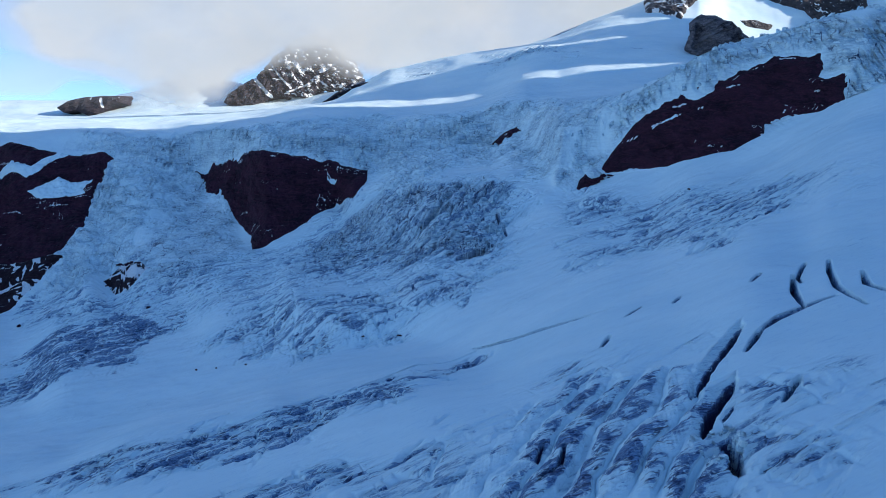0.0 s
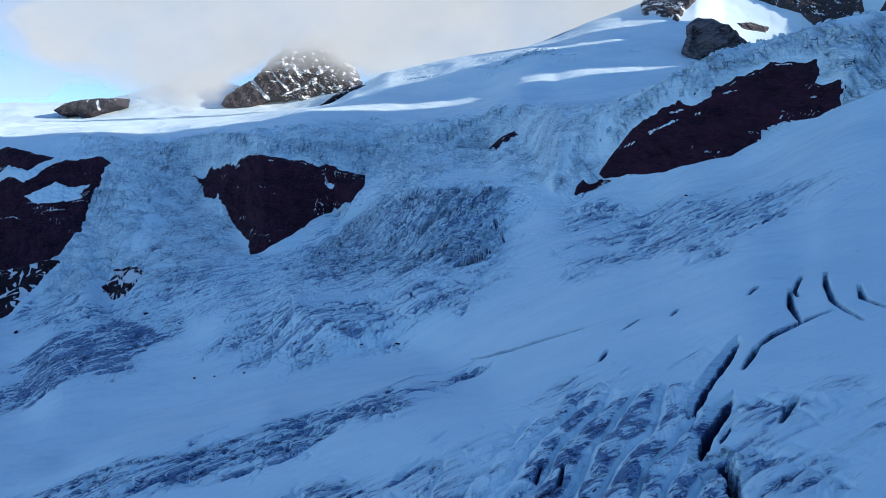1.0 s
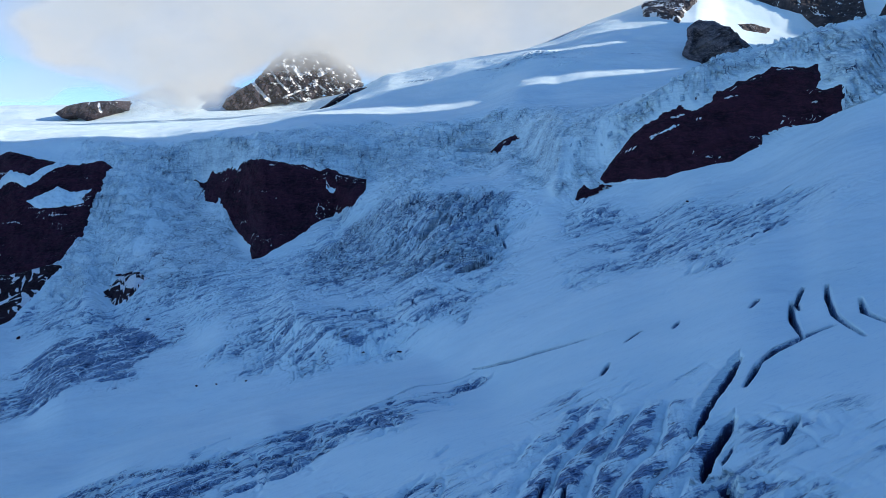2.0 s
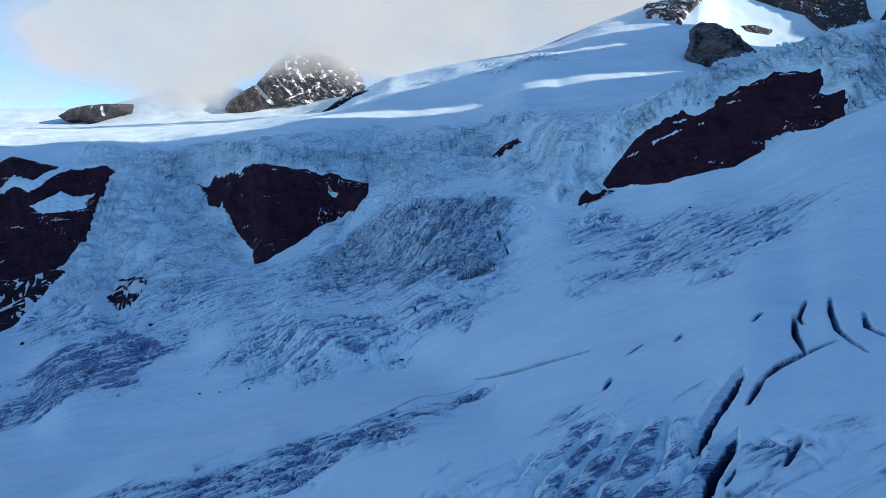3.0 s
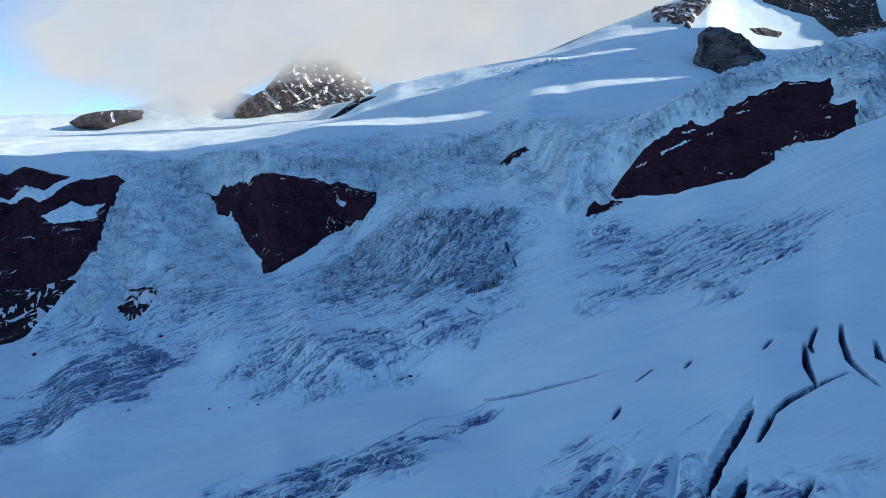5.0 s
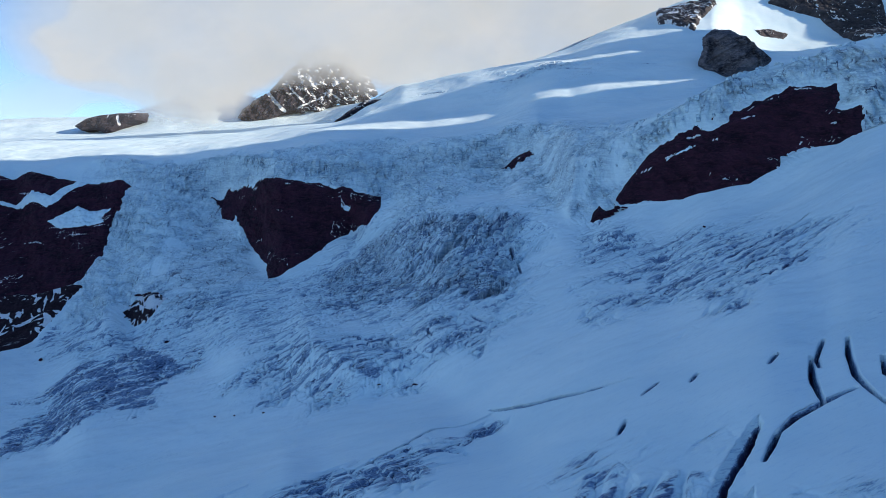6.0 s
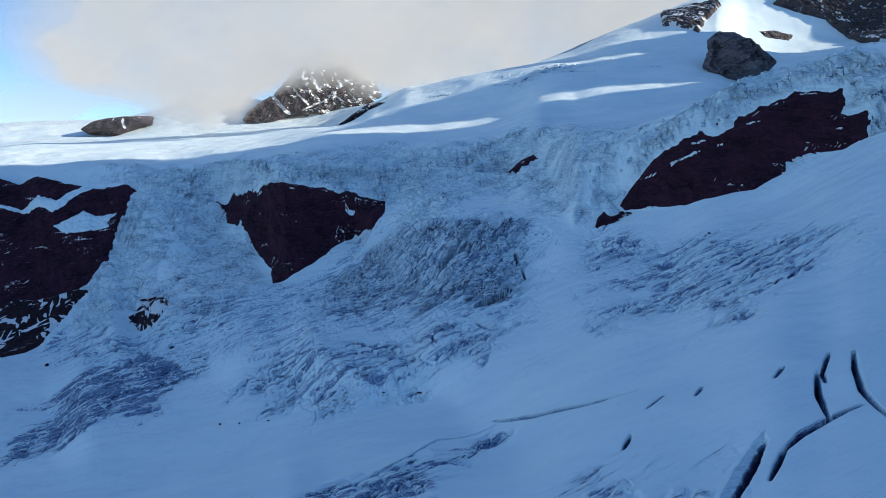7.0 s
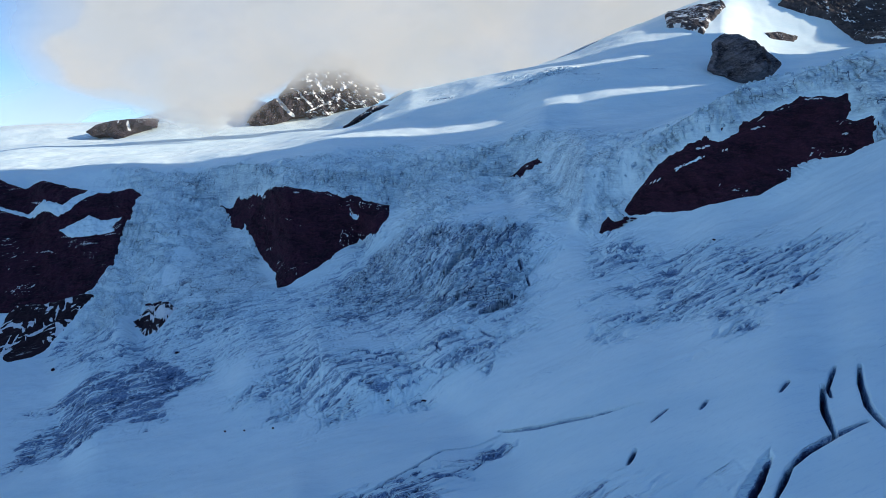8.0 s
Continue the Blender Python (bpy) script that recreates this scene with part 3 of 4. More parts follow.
        _, gap2, who2 = cells((fs - warp) / ((1.1 - 0.7 * steep) * size), (ss + warp2) / ((0.45 + 0.5 * steep) * size), 4)
        thick = (0.3 + 1.2 * smooth(-0.3, 0.35, fbm(fs / 40, ss / 40, 2, 29))) * hard
        crack, crack2 = (1 - smooth(0.02, 0.14, gap)) * thick, (1 - smooth(0.02, 0.14, gap2)) * thick
        up[s] += w * tall * (0.8 * (torn - 0.3) + 0.8 * (who - 0.5) * thick - 1.1 * crack + 0.3 * (who2 - 0.5) - 0.4 * crack2 + 2.2 * bench * np.abs(fbm(x[s] / 34, (y[s] + z[s]) / 40, 3, 38)))
        for tread, seed in ((11.0, 140), (4.2, 144)):
            level = (z[s] + 0.10 * x[s] + 0.9 * tread * fbm(x[s] / (4 * tread), y[s] / (4 * tread), 4, seed)) / tread
            f = np.mod(level, 1.0)
            worn = smooth(-0.35, 0.2, fbm(x[s] / (5 * tread), z[s] / (3 * tread), 3, seed + 7))
            up[s] += w * bench * worn * tread * (smooth(0.5, 0.98, f) - f + 0.25)
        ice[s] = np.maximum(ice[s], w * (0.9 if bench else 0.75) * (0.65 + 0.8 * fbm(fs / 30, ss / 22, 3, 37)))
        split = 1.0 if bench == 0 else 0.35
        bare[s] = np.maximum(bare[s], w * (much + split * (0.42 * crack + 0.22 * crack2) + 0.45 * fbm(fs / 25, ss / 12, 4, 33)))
        # cracks coloured darker as painted shade, on top of the zone's own grit
        dirt_and_shade[s] = np.maximum(dirt_and_shade[s], w * (grit_and_shade + split * (0.6 * crack + 0.4 * crack2)))
    # low crevassed bands
    for poly, soft, tall, much, grit_and_shade in ((CROSS_BAND, 16, 2.2, 0.40, 0.6), (DARK_BAND, 18, 1.8, 0.58, 0.95), (SWELL, 9, 1.6, 0.44, 0.75),
                                         (RIGHT_BAND, 26, 1.5, 0.40, 0.55), (NEAR_ICE, 12, 1.1, 0.44, 0.65), (RIBS_BESIDE, 8, 0.5, 0.42, 0.6), (NEAR_RIGHT, 14, 0.2, 0.04, 0.3), (MIDFIELD, 14, 0.4, 0.12, 0.5), (APRON, 18, 1.5, 0.40, 0.6), (ICE_FIELD, 22, 1.3, 0.33, 0.42), (TIP_ICE, 9, 1.3, 0.5, 0.6)):
        s, w, fs, ss = zone(poly, soft)
        warp = 5 * fbm(fs / 22, ss / 22, 3, 35)
        crack = ridged(fs / 38, (ss + warp) / 8, 4, 31)
        cross = ridged((fs + warp) / 11, ss / 34, 3, 41)
        up[s] += w * tall * (0.3 * fbm(fs / 8, ss / 2.5, 3, 51) - 1.7 * smooth(0.6, 0.95, crack) - 0.9 * smooth(0.65, 0.95, cross))
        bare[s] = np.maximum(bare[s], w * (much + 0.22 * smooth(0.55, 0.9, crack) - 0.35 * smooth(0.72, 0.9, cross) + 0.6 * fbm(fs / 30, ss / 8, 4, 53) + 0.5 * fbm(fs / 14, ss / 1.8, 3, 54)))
        # the band's dirty ice, with painted shade added along the cracks
        dirt_and_shade[s] = np.maximum(dirt_and_shade[s], w * grit_and_shade * (0.6 + 0.6 * smooth(0.6, 0.95, crack)))
    # the ribs of the near ice, with snow in the furrows
    s, w, fs, ss = zone(RIBS, 9)
    xs, ys = x[s], y[s]
    bend = 0.006 * np.clip(150 - ys, 0, 60) ** 2 * smooth(25, 50, xs)
    across = 0.87 * xs - 0.49 * ys + bend + 9.0 * fbm(xs / 46, ys / 52, 2, 55) + 1.6 * fbm(xs / 7, ys / 9, 4, 56)
    lane = np.abs(np.sin(np.pi * (across / 9.0 + 0.2 + 0.7 * fbm(across / 24, ys / 90, 2, 62)))) - 1.2 * np.clip(fbm(across / 11, ys / 50, 2, 54), 0, 1)
    leaf = ridged((xs + 0.4 * ys) / 7, (ys - 0.25 * xs + 1.5 * fbm(xs / 6, ys / 6, 2, 52)) / 1.5, 3, 59)
    up[s] += w * (2.8 * np.sqrt(np.clip(lane, 0, 2)) - 1.7 + 0.5 * fbm(xs / 3, ys / 2, 3, 57) + 0.6 * leaf * smooth(0.35, 0.55, lane))
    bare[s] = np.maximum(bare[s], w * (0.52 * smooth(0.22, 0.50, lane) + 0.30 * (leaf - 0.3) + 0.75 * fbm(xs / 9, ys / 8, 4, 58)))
    dirt_and_shade[s] = np.maximum(dirt_and_shade[s], w * 0.75 * smooth(0.30, 0.52, lane))
    # steep ice walls, fluted and cracked
    w = smooth(0.55, 1.0, rise) * smooth(500, 560, q) * smooth(1150, 1000, q) * smooth(4, -8, rocks)
    s, c, _, _ = zone(CHUTE, 12)
    w[s] *= 1 - 0.85 * c
    s = (slice(*np.searchsorted(r, [500, 1150])), slice(None))
    xs, zs, ws = x[s], z[s], w[s]
    fall[s] = np.maximum(fall[s], 0.9 * ws)
    wx, wz = 9 * fbm(xs / 24, zs / 20, 3, 60), 9 * fbm(xs / 24, zs / 20, 3, 62)
    flute = ridged((xs + wx) / 17, (zs + wz) / 30, 4, 61)
    _, gap, who = cells((xs + wx + 0.35 * zs) / 8, (zs + wz) / 15, 6)
    _, gap2, who2 = cells((xs + 0.6 * wx + 0.3 * zs) / 3.6, (zs + wz) / 9, 7)
    some = smooth(-0.3, 0.25, fbm(xs / 26, zs / 26, 2, 67))
    crack, crack2 = (1 - smooth(0.03, 0.17, gap)) * some, (1 - smooth(0.03, 0.2, gap2)) * smooth(-0.2, 0.3, fbm(xs / 14, zs / 14, 2, 69))
    right = smooth(60, 140, xs)
    calm = np.maximum(0.25 + 0.75 * smooth(1.9, 1.0, rise[s]), 1.15 * right)
    crack, crack2 = crack * calm, crack2 * calm
    out[s] = ws * np.maximum(0.3 + 0.7 * smooth(2.0, 1.1, rise[s]), 0.9 * right) * (5.0 * np.abs(fbm(xs / 30, zs / 24, 3, 39)) + (0.5 + 1.8 * right) * (flute - 0.3) + 2.6 * (who - 0.5) + 1.3 * (who2 - 0.5) - 3.6 * crack - 1.8 * crack2 + 1.2 * fbm(xs / 5, zs / 6, 3, 65))
    bare[s] = np.maximum(bare[s], ws * (0.14 + 0.10 * right + 0.12 * crack * right + 0.4 * fbm(xs / 9, zs / 14, 4, 68)))
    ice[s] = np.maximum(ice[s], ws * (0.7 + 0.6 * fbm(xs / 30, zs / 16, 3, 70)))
    # also strengthens the painted rift shade of the wall, most on the right
    dirt_and_shade[s] = np.maximum(dirt_and_shade[s], ws * (0.10 + 0.30 * right + 0.3 * crack))
    fall = np.maximum(fall, 0.9 * smooth(0.3, 0.65, rise) * smooth(480, 540, q) * smooth(1150, 1000, q))
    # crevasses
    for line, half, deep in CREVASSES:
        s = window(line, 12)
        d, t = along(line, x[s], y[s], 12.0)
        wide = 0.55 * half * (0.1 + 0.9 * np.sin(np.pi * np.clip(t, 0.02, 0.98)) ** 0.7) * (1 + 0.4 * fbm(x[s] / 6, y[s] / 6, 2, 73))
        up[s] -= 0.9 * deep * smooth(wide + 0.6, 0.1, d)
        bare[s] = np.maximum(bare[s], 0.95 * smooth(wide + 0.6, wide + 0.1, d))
        # crevasse shade painted in: near-black colour along the inside
        dirt_and_shade[s] = np.maximum(dirt_and_shade[s], 1.25 * smooth(wide + 0.5, wide * 0.5, d))
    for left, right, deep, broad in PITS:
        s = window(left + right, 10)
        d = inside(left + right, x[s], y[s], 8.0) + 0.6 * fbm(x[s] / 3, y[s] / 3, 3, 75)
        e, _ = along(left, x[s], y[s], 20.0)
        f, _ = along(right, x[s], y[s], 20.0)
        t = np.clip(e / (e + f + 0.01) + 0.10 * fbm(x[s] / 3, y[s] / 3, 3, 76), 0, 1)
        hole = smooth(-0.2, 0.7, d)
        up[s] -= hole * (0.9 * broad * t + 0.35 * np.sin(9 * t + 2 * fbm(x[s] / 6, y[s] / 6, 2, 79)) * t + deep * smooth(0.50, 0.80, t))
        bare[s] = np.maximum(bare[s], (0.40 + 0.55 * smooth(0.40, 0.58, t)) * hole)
        # colour darkens towards the sheer side, painting the shadow deep in the hole
        dirt_and_shade[s] = np.maximum(dirt_and_shade[s], hole * (0.16 + 1.3 * smooth(0.36, 0.62, t)))
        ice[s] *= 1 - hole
    y, x = y - out * np.cos(a), x - out * np.sin(a)
    z = z + up - 5.0 * smooth(0, 5, rocks)
    GROUND.update(turn=turn, r=r, z=z)
    me = sheet("ground", x, y, z, SNOW, [("bare", bare), ("dirt_and_shade", dirt_and_shade), ("fall", np.clip(fall, 0, 1)), ("ice", np.clip(ice, 0, 1))])
    return tagged(new("ground", me), "snow-covered glacier with crevassed bands and icefalls", "glacier", kind="structure")


ground()


# ---------------------------------------------------------------- rocks that come through the ice
def part(name, me, parent, label=""):
    ob = new(name, me)
    ob.parent = parent
    return tagged(ob, label)


def thing(name, at, label, category, group=""):
    ob = new(name)
    ob.location = at
    return tagged(ob, label, category, group)


def outcrop(poly, proud, label, mat, step=1.1, rough=1.0, seed=0, patches=(), group="rocks in the icefall", dusted=0.0, ledges=()):
    p = np.array(poly, float)
    ang, rad = np.arctan2(p[:, 0], p[:, 1]), np.hypot(p[:, 0], p[:, 1])
    a, q = np.meshgrid(np.arange(ang.min() - 0.012, ang.max() + 0.012, step / rad.mean()), np.arange(rad.min() - 8, rad.max() + 8, 0.75 * step))
    x, y = q * np.sin(a), q * np.cos(a)
    z = land(x, y)
    edge = inside(poly, x, y, 14.0) + 2.6 * fbm(x / 14, y / 14, 4, 71 + seed)
    warp = 6 * fbm(x / 25, z / 25, 3, 88 + seed)
    face = rough * (4.0 * ridged((x + warp) / 26 + z / 60, z / 34, 4, 81 + seed) + 1.6 * fbm(x / 6, z / 4, 4, 85 + seed))
    beds = z / 7.5 + 0.12 * x / 7.5 + 0.9 * fbm(x / 40, z / 40, 3, 91 + seed)
    ledge = rough * 2.0 * smooth(0.0, 0.5, fbm(x / 20, z / 20, 2, 93 + seed) + 0.2) * (np.mod(beds, 1.0) - 0.5)
    up = proud * smooth(-2, 8, edge) - 6.0 * smooth(0.5, -4, edge)
    out = smooth(-1, 6, edge) * (face + ledge)
    px, py, pz = x - out * np.sin(a) * 0.8, y - out * np.cos(a) * 0.8, z + up + 0.5 * out
    flecks = 0.6 * smooth(0.60, 0.80, ridged((x + warp) / 15, (z - 0.3 * x + warp) / 2.2, 3, 96 + seed)) * smooth(0.15, 0.4, fbm(x / 45, z / 18, 3, 97 + seed))
    for line in ledges:
        d, t = along(line, x, y, 10.0)
        flecks = np.maximum(flecks, smooth(0.95, 0.45, d + 1.3 * np.abs(fbm(x / 3, y / 3, 3, 94)) + 0.5 * (2 * t - 1) ** 2))
    if dusted:
        lines = np.maximum(ridged((x + z + warp) / 11, (x - z) / 60, 3, 98 + seed), ridged((z - 0.2 * x + warp) / 7, x / 40, 3, 99 + seed))
        flecks = np.maximum(flecks, 0.9 * smooth(0.62, 0.82, lines + 0.5 * dusted - 0.55 + 0.5 * fbm(x / 22, z / 16, 4, 100 + seed)))
    keep = (edge[:-1, :-1] > -4.5) & (edge[1:, 1:] > -4.5)
    at = Vector((float(p[:, 0].mean()), float(p[:, 1].mean()), float(land(p[:, 0], p[:, 1]).min())))
    top = thing("rock_outcrop", at, label, "rock", group)
    part("rock_face", sheet("rock_face", px - at.x, py - at.y, pz - at.z, mat, [("snow", flecks)], keep), top)
    for patch in patches:
        d = inside(patch, x, y, 8.0) + 1.8 * fbm(x / 6, y / 6, 3, 95)
        lift = 1.3 * smooth(-0.5, 3, d) - 0.8 * smooth(0.5, -1.5, d)
        hold = (d[:-1, :-1] > -1.2) & (d[1:, 1:] > -1.2)
        part("snow_patch", sheet("snow_patch", px - at.x, py - 0.5 * lift - at.y, pz + lift - at.z, SNOW, [("bare", 0.2 + 0 * z), ("dirt_and_shade", 0 * z), ("ice", 0 * z)], hold), top, "white snow lying on the ledge")
    return top


SNOW_FIELD = [(-532, 795), (-516, 807), (-503, 818), (-487, 817), (-474, 822), (-462, 824), (-470, 813), (-464, 807), (-495, 795), (-511, 790)]
SNOW_LANE = [(-640, 820), (-584, 829), (-542, 822), (-532, 839), (-514, 858), (-500, 858), (-521, 836), (-530, 817), (-540, 809), (-593, 823), (-640, 812)]
outcrop(LEFT_ROCK, 3.0, "dark brown rock face with snow ledges beside the icefall", DARK_ROCK, seed=1, patches=(SNOW_FIELD, SNOW_LANE), ledges=[[(-525.4, 789.0), (-514.5, 791.5)], [(-482.8, 798.3), (-457.2, 806.6)], [(-598.3, 841.1), (-560.9, 819.5)], [(-554.7, 780.4), (-521.0, 772.9)], [(-502.6, 785.1), (-473.6, 791.4)]])
outcrop(MIDDLE_ROCK, 3.0, "dark triangular rock face under the edge of the ice", DARK_ROCK, seed=2, patches=([(-145, 784.5), (-133, 784), (-136, 782), (-147, 782)],), ledges=[[(-147.8, 787.2), (-141.2, 783.8), (-132.5, 783.1)], [(-180.3, 791.3), (-161.7, 791.1)], [(-218.7, 787.8), (-207.8, 786.6)], [(-137.6, 791.4), (-119.1, 787.1)], [(-271.6, 828.0), (-260.4, 817.0)]])
outcrop(RIGHT_ROCK, 3.0, "long dark brown rock band below a wall of ice", DARK_ROCK, seed=3, patches=([(191, 574.5), (203, 572.2), (214, 568.8), (203, 570.8)],),
        ledges=[[(185.7, 577.5), (201.5, 572.0), (215.4, 567.8)], [(167.5, 585.0), (180.8, 578.0)], [(224.2, 566.4), (233.6, 562.5)], [(250.1, 564.3), (264.2, 560.9)], [(255.8, 566.7), (265.2, 568.4)], [(275.0, 567.6), (282.0, 566.1)], [(310.2, 531.7), (315.1, 527.5)], [(205.2, 576.7), (221.3, 572.6)], [(292.8, 563.5), (309.8, 558.7)]])
outcrop(RUBBLE_ROCK, 2.5, "dark broken rock slope dusted with snow under the cliff", DUSTED_ROCK, rough=0.8, seed=5, dusted=0.98)
outcrop(DEBRIS_ROCK, 2.5, "dark rocky patch in dirty snow at the foot of the icefall", DUSTED_ROCK, rough=0.8, seed=6, dusted=1.05)
outcrop(TIP_ROCK, 2.5, "dark rock knob at the lower end of the rock band", DARK_ROCK, seed=8)
outcrop(SMALL_ROCK, 2.0, "small dark rock showing through the snow", DARK_ROCK, seed=4)


# ---------------------------------------------------------------- crags and peaks of the distance
def crag(name, outline, lie, bulge, label, mat, step=3.0, rough=1.0, seed=0, bury=60.0, dusted=None, prow=None, gullies=()):
    """A rock mass: outline in x and z, lying back on the slope y = lie(x, z), bulging out of it, its rim running back into the snow."""
    p = np.array(outline, float)
    x, z = np.meshgrid(np.arange(p[:, 0].min() - 12, p[:, 0].max() + 12, step), np.arange(p[:, 1].min() - 12, p[:, 1].max() + 12, step))
    edge = inside(outline, x, z, 40.0) + 5.0 * rough * fbm(x / 16, z / 16, 4, 101 + seed)
    y = lie(x, z)
    warp = 12 * fbm(x / 50, z / 50, 3, 103 + seed)
    _, split, block = cells((x + 0.45 * z + warp) / 34, (z - 0.3 * x + warp) / 22, 9 + seed)
    face = rough * (6 * (block - 0.5) - 4 * (1 - smooth(0, 0.15, split)) + 15 * ridged((x + warp + 0.7 * z) / 75, (z - 0.5 * x + warp) / 45, 4, 105 + seed) + 2.5 * fbm(x / 13, z / 9, 4, 107 + seed))
    tri = lambda v: 2 * np.abs(np.mod(v, 1.0) - 0.5)
    face = 0.55 * face + rough * (-7 * (1 - smooth(0, 0.1, split)) + 11 * tri((x + 0.55 * z + 1.6 * warp) / 31) + 7 * tri((z - 0.5 * x + 1.4 * warp) / 19) + 4 * tri((x - 0.2 * z - warp) / 11))
    if prow is not None:
        face = 0.5 * face + prow(x, z)
    # snow lies in thin lines down the joints and along the ledges
    down, over = 0.64 * x - 0.77 * z + 0.6 * warp, 0.77 * x + 0.64 * z + 0.4 * warp
    lines = np.maximum(ridged(over / 9, down / 60, 3, 109 + seed), ridged((z + 0.25 * x + 0.3 * warp) / 6, x / 34, 3, 113 + seed) - 0.05)
    lanes = 0.95 * smooth(0.66, 0.80, lines + (0.40 * dusted(x, z) - 0.45 if dusted is not None else -0.5) + 0.6 * fbm(x / 20, z / 15, 5, 115 + seed, 0.6))
    for line, half in gullies:
        d, _ = along(line, x, z, 20.0)
        lanes, face = np.maximum(lanes, smooth(half + 1.2, half - 0.6, d + 1.2 * fbm(x / 7, z / 7, 2, 119))), face - 3 * smooth(half + 3, 0, d)
    y = y - bulge * smooth(-4, 14, edge) - face * smooth(-2, 10, edge) + bury * smooth(0.5, -6, edge)
    keep = (edge[:-1, :-1] > -6.5) & (edge[1:, 1:] > -6.5)
    at = Vector((float(p[:, 0].mean()), float(y.mean()), float(p[:, 1].min())))
    me = sheet(name, x - at.x, y - at.y, z - at.z, mat, [("snow", lanes)], keep)
    ob = new(name, me)
    ob.location = at
    return tagged(ob, label, "rock")


crag("rocky_peak", [(-632, 170), (-625, 196), (-592, 228), (-560, 249), (-535, 290), (-517, 321), (-497, 339), (-471, 376), (-414, 403), (-342, 378),
    (-285, 311), (-255, 256), (-277, 239), (-301, 225), (-334, 216), (-370, 225), (-410, 184), (-441, 200), (-460, 184), (-479, 194),
    (-506, 187), (-518, 182), (-549, 162), (-581, 153), (-611, 158)],
     lambda x, z: 1840 + 0.7 * (z - 180) + 0.25 * (x + 629), 10, "craggy dark grey peak streaked with snow rising into cloud", PEAK_ROCK, 1.5, 0.8, 1,
     dusted=lambda x, z: 0.08 + 0.80 * smooth(-530, -440, x + 0.5 * (z - 230)), gullies=(([(-562, 249), (-532, 217), (-506, 191)], 4.5), ([(-521, 295), (-486, 250), (-451, 217)], 2.4), ([(-454, 303), (-426, 272)], 6), ([(-371, 272), (-328, 305)], 4.5), ([(-389, 256), (-353, 228)], 2.2), ([(-467, 200), (-397, 235)], 2.0)))
crag("rock_island", [(-1070, 148), (-1049, 169), (-1008, 181), (-960, 184), (-908, 184), (-905, 165), (-931, 156), (-957, 131), (-978, 127), (-1012, 141), (-1044, 135)],
     lambda x, z: 1766 + (z - 160), 5, "lone dark rock standing out of a snow slope", PEAK_ROCK, 1.6, 0.35, 2, dusted=lambda x, z: 0.5 * smooth(165, 190, z), gullies=(([(-957, 176), (-941, 150)], 2.5), ([(-990, 184), (-984, 172)], 1.5)))
crag("rock_rib", [(-243, 116), (-214, 140), (-187, 162), (-152, 165), (-156, 152), (-196, 136), (-222, 119)], lambda x, z: 1305 + 1.2 * (z - 150), 14,
     "low rock rib along the edge of a snow dome", PEAK_ROCK, 1.4, 0.5, 3, dusted=lambda x, z: 0.5 + 0 * x)
crag("rock_crag", [(410, 188), (420, 211), (424, 231), (441, 243), (461, 240), (483, 228), (497, 216), (520, 194), (500, 176), (475, 168), (434, 166)],
     lambda x, z: 1066 + 0.4 * (z - 190), 16, "blocky grey crag with a sunlit shoulder above the ice", CRAG_ROCK, 0.9, 0.45, 5, bury=10,
     prow=lambda x, z: 22 - 0.8 * np.abs(x - 466 - 0.2 * (240 - z)) - 9 * smooth(0, 2, np.mod(x + 0.45 * z, 41) - 20) - 5 * smooth(0, 2, np.mod(0.8 * z - 0.5 * x, 19) - 9))
FAR_ROCKS = "rocks of the far slopes"
outcrop([(485, 1572), (441, 1408), (468, 1382), (489, 1326), (525, 1392), (593, 1477), (599, 1510), (546, 1520), (501, 1519)], 5.0,
        "snow-dusted grey rock slabs on a steep slope", GREY_ROCK, 1.3, 1.5, 14, group=FAR_ROCKS, dusted=0.95)
outcrop([(667, 1450), (704, 1468), (749, 1466), (731, 1446), (699, 1443), (674, 1437)], 3.0, "low sunlit rock ledge in the snow beside the crag", GREY_ROCK, 1.2, 1.0, 16, group=FAR_ROCKS, dusted=0.5)
outcrop([(739, 1540), (787, 1525), (841, 1505), (858, 1466), (852, 1394), (858, 1298), (911, 1298), (943, 1354), (1015, 1598), (902, 1604),
    (791, 1592)], 10.0,
        "dark rocky mountainside dusted with snow above the glacier", GREY_ROCK, 1.6, 2.2, 17, group=FAR_ROCKS, dusted=0.62)


